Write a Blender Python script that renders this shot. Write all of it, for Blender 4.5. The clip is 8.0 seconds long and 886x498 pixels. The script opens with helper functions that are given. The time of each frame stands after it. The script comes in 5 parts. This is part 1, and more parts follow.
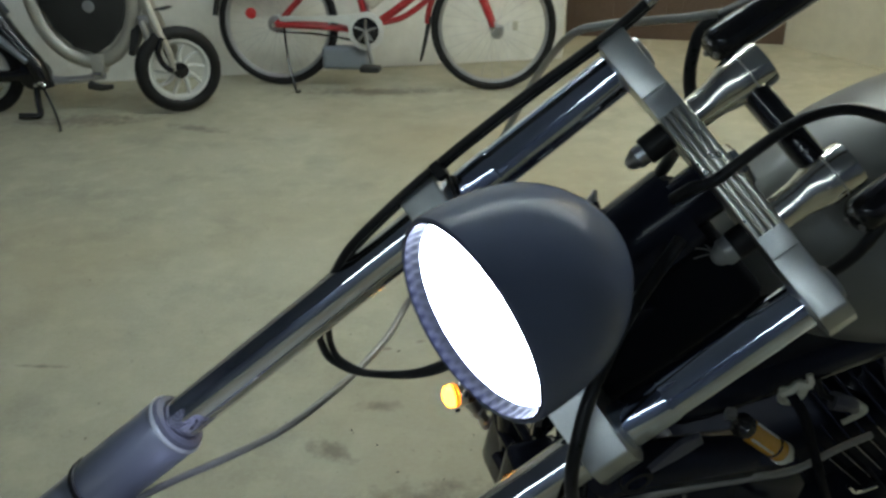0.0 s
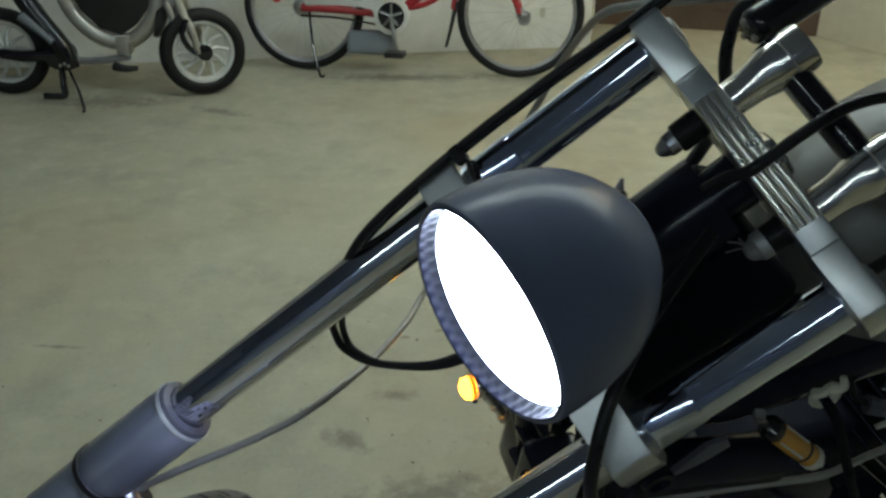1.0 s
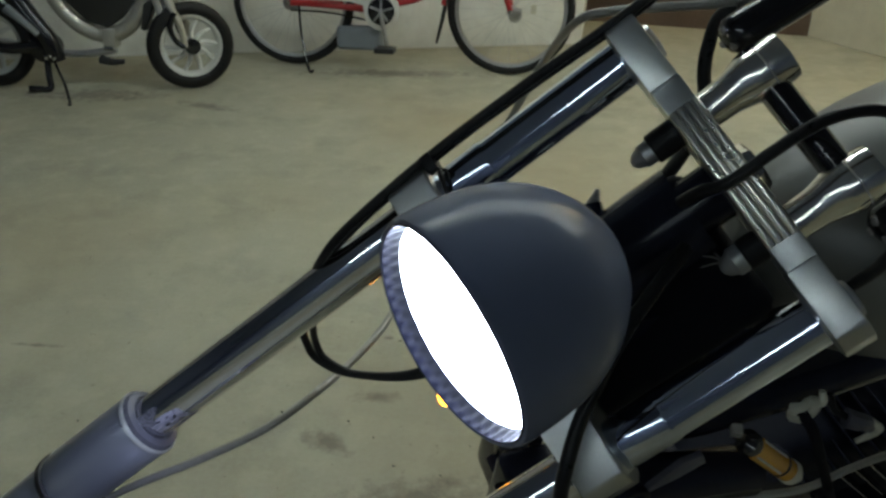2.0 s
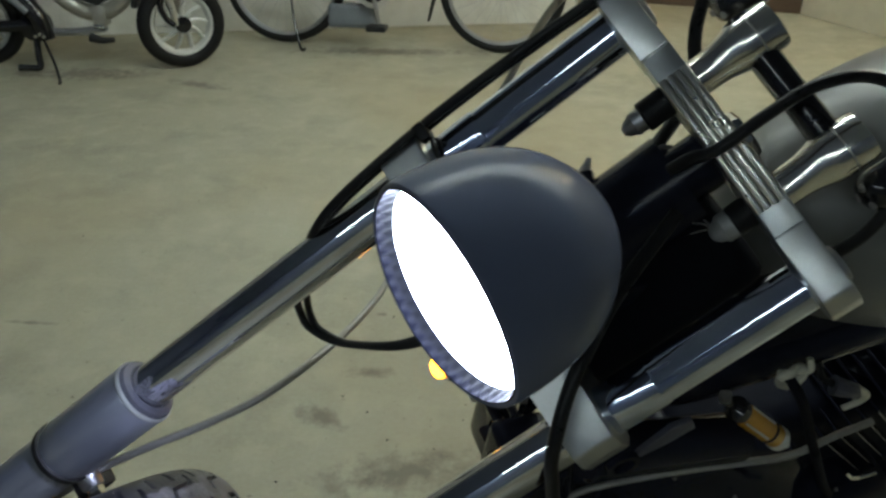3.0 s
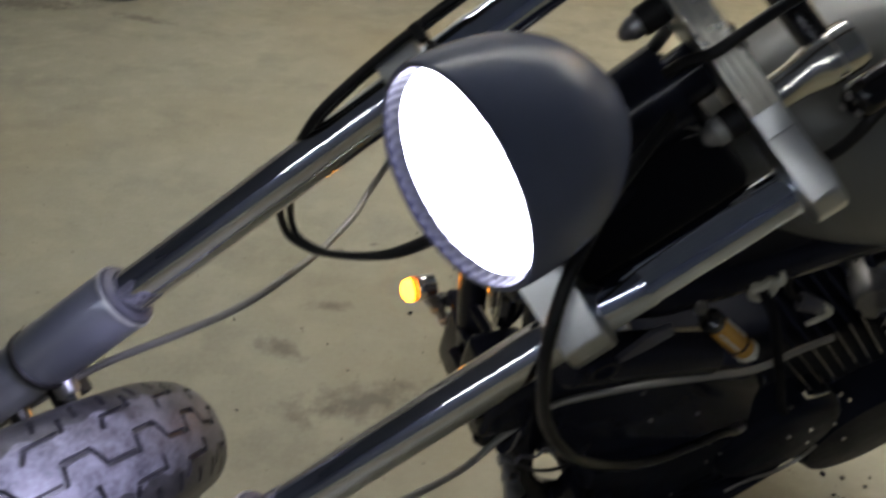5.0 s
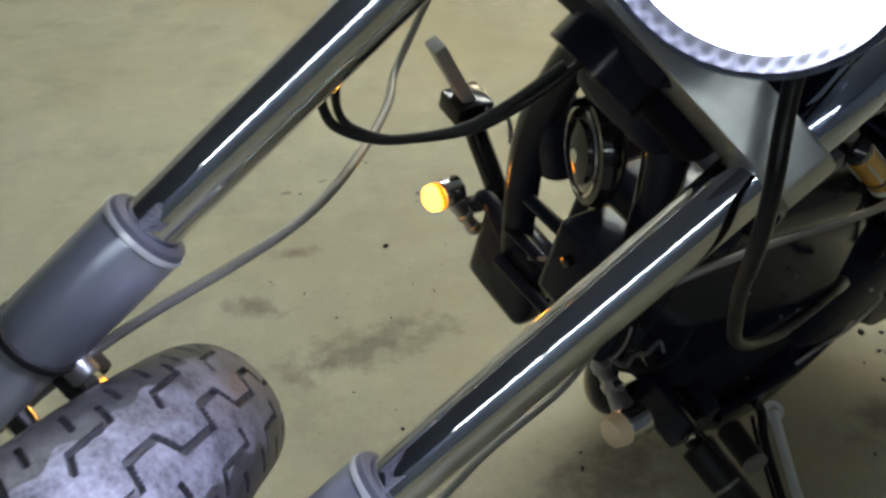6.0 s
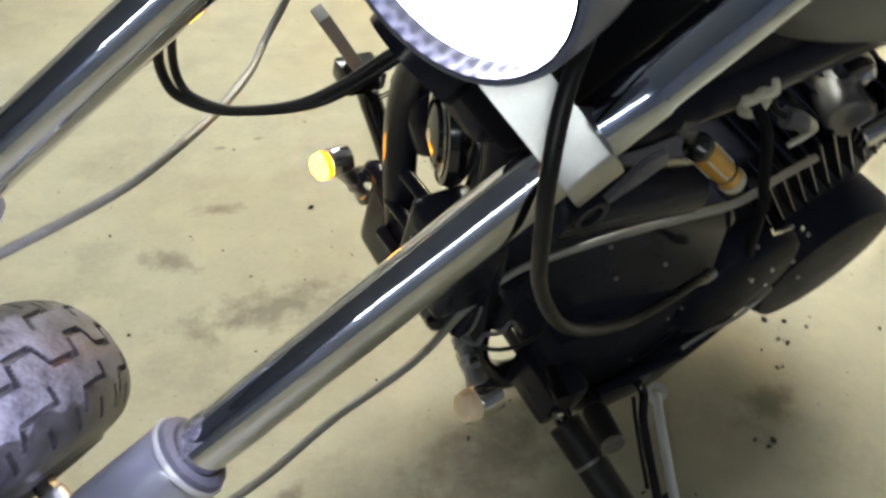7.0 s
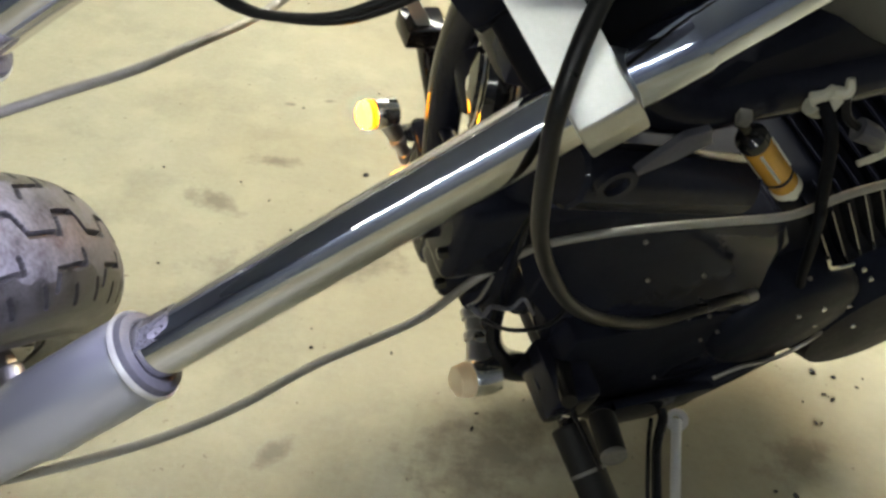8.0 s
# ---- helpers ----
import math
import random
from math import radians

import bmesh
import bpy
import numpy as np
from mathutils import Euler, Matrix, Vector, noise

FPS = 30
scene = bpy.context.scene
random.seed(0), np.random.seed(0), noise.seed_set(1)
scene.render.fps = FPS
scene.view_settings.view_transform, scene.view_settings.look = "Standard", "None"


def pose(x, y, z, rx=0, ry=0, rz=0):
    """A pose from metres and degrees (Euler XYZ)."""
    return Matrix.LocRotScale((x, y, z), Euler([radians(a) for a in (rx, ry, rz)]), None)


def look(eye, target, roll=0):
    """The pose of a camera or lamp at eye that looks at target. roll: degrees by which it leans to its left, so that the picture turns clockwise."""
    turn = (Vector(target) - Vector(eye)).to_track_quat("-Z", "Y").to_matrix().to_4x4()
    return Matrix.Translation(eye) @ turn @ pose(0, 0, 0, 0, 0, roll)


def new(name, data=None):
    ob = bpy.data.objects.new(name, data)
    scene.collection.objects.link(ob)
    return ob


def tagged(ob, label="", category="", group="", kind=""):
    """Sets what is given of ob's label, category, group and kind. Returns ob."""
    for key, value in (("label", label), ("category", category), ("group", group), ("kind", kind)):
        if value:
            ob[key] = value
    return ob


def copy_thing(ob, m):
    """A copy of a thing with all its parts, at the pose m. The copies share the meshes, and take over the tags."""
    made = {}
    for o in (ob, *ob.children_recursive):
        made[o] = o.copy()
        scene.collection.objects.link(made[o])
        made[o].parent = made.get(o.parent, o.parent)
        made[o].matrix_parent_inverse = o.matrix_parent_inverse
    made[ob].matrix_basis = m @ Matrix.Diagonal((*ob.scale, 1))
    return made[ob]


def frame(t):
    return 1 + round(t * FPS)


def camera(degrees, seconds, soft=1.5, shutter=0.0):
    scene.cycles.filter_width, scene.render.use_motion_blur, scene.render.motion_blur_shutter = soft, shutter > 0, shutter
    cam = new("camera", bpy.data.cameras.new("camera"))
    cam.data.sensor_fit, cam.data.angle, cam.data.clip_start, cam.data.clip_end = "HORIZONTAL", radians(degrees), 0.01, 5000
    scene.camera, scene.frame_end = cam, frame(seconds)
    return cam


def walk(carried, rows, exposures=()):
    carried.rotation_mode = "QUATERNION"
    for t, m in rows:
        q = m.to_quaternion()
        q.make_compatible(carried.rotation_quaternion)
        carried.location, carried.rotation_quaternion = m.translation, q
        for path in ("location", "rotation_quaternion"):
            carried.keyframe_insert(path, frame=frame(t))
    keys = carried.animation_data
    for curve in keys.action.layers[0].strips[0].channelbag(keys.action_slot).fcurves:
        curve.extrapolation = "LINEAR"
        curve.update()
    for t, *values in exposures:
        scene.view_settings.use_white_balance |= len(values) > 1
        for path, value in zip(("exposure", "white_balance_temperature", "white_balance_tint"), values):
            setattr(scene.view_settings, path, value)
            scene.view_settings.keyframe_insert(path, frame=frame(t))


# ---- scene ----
cam = camera(54.0, 8.0, soft=2.7, shutter=0.4)
PATH = [
    (0, (0.206, 0.279, 1.091), (0.005, 2.078, 0.24), -0.2),
    (0.5, (0.204, 0.295, 1.081), (-0.046, 2.077, 0.207), 0.2),
    (1, (0.206, 0.308, 1.077), (-0.044, 2.089, 0.202), 0.3),
    (1.5, (0.216, 0.332, 1.077), (-0.029, 2.11, 0.195), 0.5),
    (1.7, (0.218, 0.336, 1.081), (-0.024, 2.113, 0.197), 0.8),
    (2.8, (0.225, 0.316, 1.080), (0.013, 2.085, 0.171), 1.1),
    (3, (0.222, 0.322, 1.075), (0.01, 2.083, 0.15), 1.1),
    (3.2, (0.192, 0.341, 1.091), (-0.024, 2.097, 0.158), 0.7),
    (3.5, (0.183, 0.369, 1.114), (-0.031, 2.129, 0.19), 1.1),
    (4, (0.207, 0.359, 1.105), (0.014, 2.128, 0.193), 0.9),
    (4.5, (0.22, 0.328, 1.106), (0.031, 2.097, 0.193), 1.1),
    (4.7, (0.225, 0.316, 1.096), (0.087, 2.074, 0.153), 2.0),
    (4.8, (0.22, 0.304, 1.075), (0.132, 2.053, 0.109), 3.4),
    (5, (0.183, 0.295, 1.037), (0.117, 2.021, 0.028), 4.3),
    (5.1, (0.155, 0.291, 1.017), (0.092, 2.015, 0.005), 4.1),
    (5.2, (0.128, 0.288, 0.998), (0.058, 2.012, -0.014), 4.6),
    (6.3, (0.003, 0.449, 0.879), (0.256, 2.084, -0.244), -1.6),
    (6.5, (0.033, 0.423, 0.897), (0.279, 2.054, -0.234), -1.7),
    (6.8, (0.093, 0.393, 0.909), (0.353, 1.993, -0.263), 1.3),
    (7, (0.129, 0.405, 0.91), (0.354, 2.009, -0.263), 3.5),
    (7.2, (0.144, 0.418, 0.896), (0.298, 2.045, -0.257), 7.2),
    (7.5, (0.164, 0.411, 0.867), (0.237, 2.039, -0.292), 9.8),
    (8, (0.186, 0.411, 0.848), (0.241, 2.038, -0.314), 10.3),
]
walk(cam, [(t, look(eye, target, roll)) for t, eye, target, roll in PATH],
     exposures=[(0.0, 0.40, 6000, 5), (0.5, 0.27, 6150, 4), (1.0, 0.25, 6050, 2), (1.5, -0.06, 6150, 4), (3.0, 0.30, 6250, 4), (3.5, 0.15, 6450, 8), (4.5, 0.30, 5950, 5), (5.0, 0.26, 6600, 19), (5.2, 0.15, 6300, 10),
                (6.5, 0.95, 6600, 5), (6.8, 0.75, 6600, -8), (7.0, 1.5, 6800, 13), (7.5, 1.25, 6400, -11), (8.0, 1.65, 7200, 11)])

# ---- light ----
world = bpy.data.worlds.new("world")
scene.world = world
world.use_nodes = True
world.node_tree.nodes["Background"].inputs["Color"].default_value = (0.02, 0.02, 0.02, 1)
world.node_tree.nodes["Background"].inputs["Strength"].default_value = 0.1
TUBE_LIGHT, DIM_LIGHT, WARM_LIGHT, HEAD_LIGHT, BEAM, AMBER_FAR, AMBER_RIM, AMBER_NEAR = 46.0, 18.0, 62.0, 30.0, 4.8, 16.0, 0.9, 0.02

# ---- materials ----


def nodes_of(name):
    m = bpy.data.materials.new(name)
    m.use_nodes = True
    nt = m.node_tree
    return m, nt, nt.nodes["Principled BSDF"]


def ramp(nt, fac, stops):
    r = nt.nodes.new("ShaderNodeValToRGB")
    while len(r.color_ramp.elements) < len(stops):
        r.color_ramp.elements.new(0.5)
    for e, (p, c) in zip(r.color_ramp.elements, stops):
        e.position, e.color = p, (*c, 1) if len(c) == 3 else c
    nt.links.new(fac, r.inputs[0])
    return r.outputs[0]


def coords(nt, scale=1.0, kind="Object"):
    tc = nt.nodes.new("ShaderNodeTexCoord")
    mp = nt.nodes.new("ShaderNodeMapping")
    mp.inputs["Scale"].default_value = (scale, scale, scale) if isinstance(scale, (int, float)) else scale
    nt.links.new(tc.outputs[kind], mp.inputs[0])
    return mp.outputs[0]


def noise_of(nt, vec, scale, detail=4.0, rough=0.55):
    n = nt.nodes.new("ShaderNodeTexNoise")
    n.inputs["Scale"].default_value, n.inputs["Detail"].default_value, n.inputs["Roughness"].default_value = scale, detail, rough
    nt.links.new(vec, n.inputs["Vector"])
    return n.outputs[0]


def mixed(nt, fac, a, b, blend="MIX"):
    m = nt.nodes.new("ShaderNodeMix")
    m.data_type, m.blend_type = "RGBA", blend
    for sock, v in ((m.inputs[0], fac), (m.inputs[6], a), (m.inputs[7], b)):
        if isinstance(v, (int, float)):
            sock.default_value = v
        elif isinstance(v, tuple):
            sock.default_value = (*v, 1)
        else:
            nt.links.new(v, sock)
    return m.outputs[2]


def bumped(nt, bsdf, height, strength, distance):
    b = nt.nodes.new("ShaderNodeBump")
    b.inputs["Strength"].default_value, b.inputs["Distance"].default_value = strength, distance
    nt.links.new(height, b.inputs["Height"])
    nt.links.new(b.outputs[0], bsdf.inputs["Normal"])


def surface(name, base, dark, rough=0.5, metal=0.0, big=6.0, fine=120.0, amount=0.5, bump=0.15, depth=0.0005, spread=0.12, coat=0.0, spec=0.5):
    """A surface with large stains and fine grain in colour, roughness and relief."""
    m, nt, b = nodes_of(name)
    v = coords(nt)
    large, small = noise_of(nt, v, big), noise_of(nt, v, fine, 6.0, 0.65)
    both = mixed(nt, 0.45, large, small)
    col = mixed(nt, ramp(nt, both, [(0.35, (0, 0, 0)), (0.68, (amount, amount, amount))]), base, dark)
    nt.links.new(col, b.inputs["Base Color"])
    nt.links.new(ramp(nt, both, [(0.3, (rough - spread,) * 3), (0.7, (rough + spread,) * 3)]), b.inputs["Roughness"])
    b.inputs["Metallic"].default_value = metal
    b.inputs["Coat Weight"].default_value = coat
    b.inputs["Specular IOR Level"].default_value = spec
    if bump:
        bumped(nt, b, small, bump, depth)
    return m


def glowing(name, colour, strength, base=(0.8, 0.8, 0.8)):
    m, nt, b = nodes_of(name)
    b.inputs["Base Color"].default_value = (*base, 1)
    b.inputs["Emission Color"].default_value = (*colour, 1)
    b.inputs["Emission Strength"].default_value = strength
    return m


def concrete_material():
    m, nt, b = nodes_of("stained_concrete")
    v = coords(nt)
    large, mid, fine = noise_of(nt, v, 0.9, 5.0), noise_of(nt, v, 5.0, 6.0, 0.6), noise_of(nt, v, 90.0, 5.0, 0.7)
    col = mixed(nt, ramp(nt, large, [(0.35, (0, 0, 0)), (0.7, (1, 1, 1))]), (0.400, 0.382, 0.285), (0.320, 0.303, 0.222))
    col = mixed(nt, ramp(nt, mid, [(0.5, (0, 0, 0)), (0.75, (0.55, 0.55, 0.55))]), col, (0.225, 0.216, 0.172))
    col = mixed(nt, ramp(nt, fine, [(0.4, (0, 0, 0)), (0.8, (0.35, 0.35, 0.35))]), col, (0.51, 0.50, 0.41))
    blotch = noise_of(nt, v, 11.0, 4.0, 0.6)
    col = mixed(nt, ramp(nt, blotch, [(0.48, (0, 0, 0)), (0.70, (0.6, 0.6, 0.6))]), col, (0.47, 0.45, 0.335))
    patch = noise_of(nt, v, 0.5, 3.0)
    col = mixed(nt, ramp(nt, patch, [(0.46, (0, 0, 0)), (0.62, (0.8, 0.8, 0.8))]), col, (0.36, 0.31, 0.20))
    fleck = noise_of(nt, v, 48.0, 3.0, 0.8)
    col = mixed(nt, ramp(nt, fleck, [(0.66, (0, 0, 0)), (0.72, (0.75, 0.75, 0.75))]), col, (0.13, 0.115, 0.09))
    # oil marks and scrapes, and past y = 3.6 shade painted under the bikes: x, y, half length, half width, turn
    marks = [(-0.10, 1.79, 0.07, 0.03, 10), (-0.17, 1.63, 0.09, 0.035, -25), (-0.90, 1.86, 0.10, 0.012, 4), (-0.12, 2.02, 0.02, 0.012, 0),
             (-0.05, 2.06, 0.02, 0.01, 20), (0.02, 1.50, 0.22, 0.07, 20), (0.32, 1.18, 0.16, 0.10, 30), (0.10, 2.95, 0.05, 0.012, 0),
             (0.75, 1.25, 0.10, 0.05, 40), (-0.35, 1.25, 0.10, 0.04, -50), (-1.75, 3.72, 0.42, 0.13, 10), (-0.55, 4.32, 0.60, 0.10, 8), (-1.2, 3.66, 0.2, 0.06, -15), (0.05, 1.12, 0.05, 0.02, 60)]
    rough_edge = noise_of(nt, v, 22.0, 5.0, 0.7)
    for x, y, a, c, turn in marks:
        mp = nt.nodes.new("ShaderNodeMapping")
        mp.vector_type = "TEXTURE"
        mp.inputs["Location"].default_value, mp.inputs["Rotation"].default_value = (x, y, 0), (0, 0, radians(turn))
        mp.inputs["Scale"].default_value = (a, c, 1)
        nt.links.new(v, mp.inputs[0])
        ln = nt.nodes.new("ShaderNodeVectorMath")
        ln.operation = "LENGTH"
        nt.links.new(mp.outputs[0], ln.inputs[0])
        ad = nt.nodes.new("ShaderNodeMath")
        ad.operation = "MULTIPLY_ADD"
        nt.links.new(rough_edge, ad.inputs[0])
        ad.inputs[1].default_value = 2.2
        nt.links.new(ln.outputs["Value"], ad.inputs[2])
        col = mixed(nt, ramp(nt, scaled(nt, ad.outputs[0], 0.5), [(0.62, (0.62,) * 3), (0.95, (0.0,) * 3)]), col, (0.10, 0.085, 0.07))
    nt.links.new(col, b.inputs["Base Color"])
    nt.links.new(ramp(nt, mid, [(0.3, (0.5,) * 3), (0.7, (0.75,) * 3)]), b.inputs["Roughness"])
    bumped(nt, b, fine, 0.25, 0.002)
    return m


def scaled(nt, val, k):
    n = nt.nodes.new("ShaderNodeMath")
    n.operation = "MULTIPLY"
    nt.links.new(val, n.inputs[0])
    n.inputs[1].default_value = k
    return n.outputs[0]


CONCRETE = concrete_material()
PLASTER = surface("white_plaster", (0.84, 0.84, 0.79), (0.60, 0.59, 0.54), 0.75, 0, 3.2, 14, 0.75, 0.5, 0.010)
CREAM_PLASTER = surface("cream_plaster", (0.82, 0.77, 0.62), (0.60, 0.55, 0.43), 0.75, 0, 2.6, 14, 0.6, 0.4, 0.008)
# invented tones of the unseen walls and ceiling, to band the chrome reflections
REFLECTED_NAVY = surface("navy_for_reflections", (0.14, 0.165, 0.25), (0.10, 0.12, 0.185), 0.7, 0, 0.7, 40, 0.9, 0.3, 0.004)
REFLECTED_BAND = surface("grey_band_for_reflections", (0.17, 0.195, 0.25), (0.12, 0.14, 0.185), 0.7, 0, 0.7, 40, 0.9, 0.3, 0.004)
REFLECTED_CEILING = surface("slate_for_reflections", (0.20, 0.235, 0.33), (0.15, 0.18, 0.26), 0.8, 0, 1.0, 40, 0.7, 0.2, 0.003)
BROWN_WOOD = surface("brown_door_paint", (0.13, 0.085, 0.06), (0.07, 0.045, 0.03), 0.5, 0, 3, 60, 0.8, 0.2, 0.002)
CHROME = surface("polished_chrome", (0.76, 0.765, 0.78), (0.68, 0.685, 0.70), 0.018, 1.0, 8, 900, 0.35, 0, 0, 0.008)
SATIN_CHROME = surface("satin_blue_chrome", (0.66, 0.71, 0.83), (0.60, 0.65, 0.77), 0.05, 1.0, 8, 300, 0.35, 0, 0, 0.02)
SEAL_GREY = surface("dusty_seal_rubber", (0.10, 0.10, 0.125), (0.06, 0.06, 0.075), 0.5, 0, 30, 300, 0.7, 0.05, 0.0003)
SCRATCHED_CHROME = surface("scratched_chrome", (0.45, 0.45, 0.52), (0.03, 0.03, 0.06), 0.3, 0.5, 210, 330, 1.0, 0.1, 0.0003, 0.1)
MACHINED = surface("machined_aluminium", (0.88, 0.85, 0.75), (0.80, 0.77, 0.68), 0.28, 1.0, 16, 120, 0.4, 0, 0, 0.02)
BRUSHED = surface("brushed_aluminium", (0.64, 0.645, 0.635), (0.51, 0.515, 0.505), 0.36, 1.0, 20, 420, 0.6, 0.06, 0.0002, 0.08)
POLISHED_STEEL = surface("polished_steel", (0.72, 0.71, 0.68), (0.62, 0.61, 0.58), 0.16, 1.0, 12, 900, 0.35, 0, 0, 0.04)
SATIN_STEEL = surface("satin_steel", (0.80, 0.78, 0.71), (0.70, 0.68, 0.62), 0.18, 1.0, 16, 140, 0.5, 0, 0, 0.03)
DULL_STEEL = surface("dull_steel", (0.30, 0.29, 0.28), (0.16, 0.15, 0.15), 0.4, 0.8, 20, 300, 0.6, 0.05, 0.0003)
BRIGHT_RING = surface("bright_ring", (0.80, 0.81, 0.82), (0.68, 0.69, 0.70), 0.35, 0.6, 20, 500, 0.3, 0, 0, 0.05)
CAST_ALU = surface("cast_aluminium", (0.55, 0.55, 0.56), (0.36, 0.36, 0.37), 0.38, 1.0, 12, 260, 0.7, 0.08, 0.0003, 0.08)
DULL_CASTING = surface("dull_grey_casting", (0.42, 0.42, 0.40), (0.28, 0.28, 0.27), 0.42, 0.4, 30, 260, 0.7, 0.06, 0.0003)
SILVER_LEG = surface("silver_fork_leg", (0.50, 0.525, 0.61), (0.43, 0.455, 0.535), 0.30, 0.75, 10, 90, 0.25, 0.0, 0.0002, 0.015)
PRIMER = surface("matt_grey_primer", (0.118, 0.136, 0.205), (0.108, 0.125, 0.188), 0.24, 0, 9, 200, 0.3, 0.0, 0.0001, 0.015, 0.0, 0.13)
TANK_GREY = surface("grey_tank_primer", (0.165, 0.168, 0.160), (0.145, 0.148, 0.141), 0.40, 0, 6, 180, 0.3, 0.0, 0.0001, 0.02)
BLACK_PAINT = surface("gloss_black_paint", (0.010, 0.010, 0.012), (0.018, 0.017, 0.017), 0.11, 0, 14, 160, 0.7, 0.0, 0.0003, 0.05, 0.0, 0.5)
ENGINE_BLACK = surface("black_engine_paint", (0.0135, 0.015, 0.025), (0.020, 0.022, 0.034), 0.15, 0.0, 18, 140, 0.8, 0.10, 0.0005, 0.07, 0.0, 0.16)
ENGINE_MATT = surface("dull_black_engine_paint", (0.011, 0.0125, 0.021), (0.016, 0.018, 0.027), 0.45, 0.0, 24, 160, 0.8, 0.2, 0.0008, 0.12, 0.0, 0.05)
RUBBER = surface("black_rubber", (0.009, 0.009, 0.010), (0.020, 0.019, 0.018), 0.5, 0, 20, 220, 0.7, 0.1, 0.0004, 0.12, 0.0, 0.25)
TYRE_RUBBER = surface("worn_tyre_rubber", (0.020, 0.020, 0.026), (0.225, 0.22, 0.26), 0.46, 0, 45, 230, 0.95, 0.25, 0.0008, 0.16, 0.0, 0.35)
SHOULDER_SHADE_RUBBER = surface("dusty_shoulder_and_groove_shade", (0.010, 0.010, 0.012), (0.085, 0.083, 0.092), 0.36, 0, 70, 420, 0.75, 0.35, 0.0008, 0.1, 0.0, 0.35)
CABLE_BLACK = surface("black_cable_sheath", (0.010, 0.010, 0.011), (0.022, 0.022, 0.022), 0.34, 0, 30, 300, 0.6, 0.03, 0.0002, 0.12, 0.0, 0.25)
CABLE_GREY = surface("grey_cable_sheath", (0.33, 0.32, 0.29), (0.22, 0.21, 0.19), 0.35, 0.2, 30, 300, 0.7, 0.05, 0.0002)
RED_PAINT = surface("red_bicycle_paint", (0.42, 0.025, 0.03), (0.26, 0.02, 0.02), 0.3, 0, 12, 150, 0.6, 0.02, 0.0002, 0.08, 0.3)
WHITE_PLASTIC = surface("white_plastic", (0.72, 0.72, 0.68), (0.55, 0.54, 0.50), 0.4, 0, 18, 200, 0.7, 0.03, 0.0002)
SILVER_PAINT = surface("silver_scooter_paint", (0.50, 0.48, 0.42), (0.36, 0.34, 0.30), 0.35, 0.5, 10, 160, 0.6, 0.03, 0.0002)
BLACK_PANEL = surface("black_panel_plastic", (0.016, 0.016, 0.016), (0.03, 0.03, 0.03), 0.5, 0, 10, 200, 0.6, 0.1, 0.0004)
WHEEL_SILVER = surface("silver_wheel_paint", (0.72, 0.72, 0.69), (0.56, 0.56, 0.53), 0.4, 0.3, 20, 200, 0.6, 0.03, 0.0002)
DARK_BLUE_PLASTIC = surface("dark_blue_plastic", (0.02, 0.025, 0.045), (0.03, 0.035, 0.05), 0.45, 0, 10, 200, 0.6, 0.05, 0.0002)
GREY_PLASTIC = surface("grey_blue_plastic", (0.22, 0.24, 0.27), (0.15, 0.16, 0.18), 0.5, 0, 10, 200, 0.6, 0.05, 0.0002)
RED_REFLECTOR = surface("red_reflector", (0.65, 0.05, 0.05), (0.4, 0.03, 0.03), 0.2, 0, 60, 300, 0.6, 0.1, 0.0003)
YELLOW_GLASS = surface("yellow_filter_plastic", (0.62, 0.32, 0.04), (0.42, 0.20, 0.03), 0.25, 0, 30, 200, 0.6, 0.02, 0.0002, 0.06, 0.4)
CREAM_PLASTIC = surface("cream_plastic", (0.66, 0.64, 0.52), (0.46, 0.44, 0.34), 0.4, 0, 24, 200, 0.7, 0.03, 0.0002)
BLADE_GREY = surface("worn_grey_blade", (0.42, 0.42, 0.40), (0.3, 0.3, 0.29), 0.5, 0.0, 20, 220, 0.6, 0.04, 0.0002)
LED_RING = surface("moulded_lens_ring", (0.0016, 0.0018, 0.0034), (0.0008, 0.0008, 0.0016), 0.4, 0, 60, 300, 0.5, 0.02, 0.0002, 0.06, 0.0, 0.03)
BLACK_CLOTH = surface("dusty_black_cloth", (0.0055, 0.006, 0.009), (0.010, 0.0105, 0.013), 0.8, 0, 20, 200, 0.6, 0.15, 0.0006, 0.08, 0.0, 0.12)
LENS_BEAD = surface("clear_bead_plastic", (0.0045, 0.005, 0.008), (0.003, 0.0035, 0.005), 0.25, 0, 60, 300, 0.5, 0.02, 0.0002, 0.05, 0.0, 0.06)
LED_GLOW = glowing("white_led_glow", (0.74, 0.80, 1.0), HEAD_LIGHT)
AMBER_GLOW = glowing("lit_amber_lens", (1.0, 0.33, 0.014), AMBER_FAR, (0.9, 0.4, 0.05))
AMBER_EDGE = glowing("amber_lens_edge", (1.0, 0.27, 0.010), AMBER_RIM, (0.9, 0.4, 0.05))
AMBER_FAINT = glowing("fading_amber_lens", (1.0, 0.40, 0.03), AMBER_NEAR, (0.64, 0.60, 0.45))
ADDED_WARM_GLOW = glowing("added_warm_glow", (1.0, 0.82, 0.52), WARM_LIGHT)
LAMP_GLOW = glowing("fluorescent_glow", (0.95, 1.0, 0.92), TUBE_LIGHT)
DIM_GLOW = glowing("dim_fluorescent_glow", (0.90, 1.0, 0.98), DIM_LIGHT)

# ---- shape helpers ----


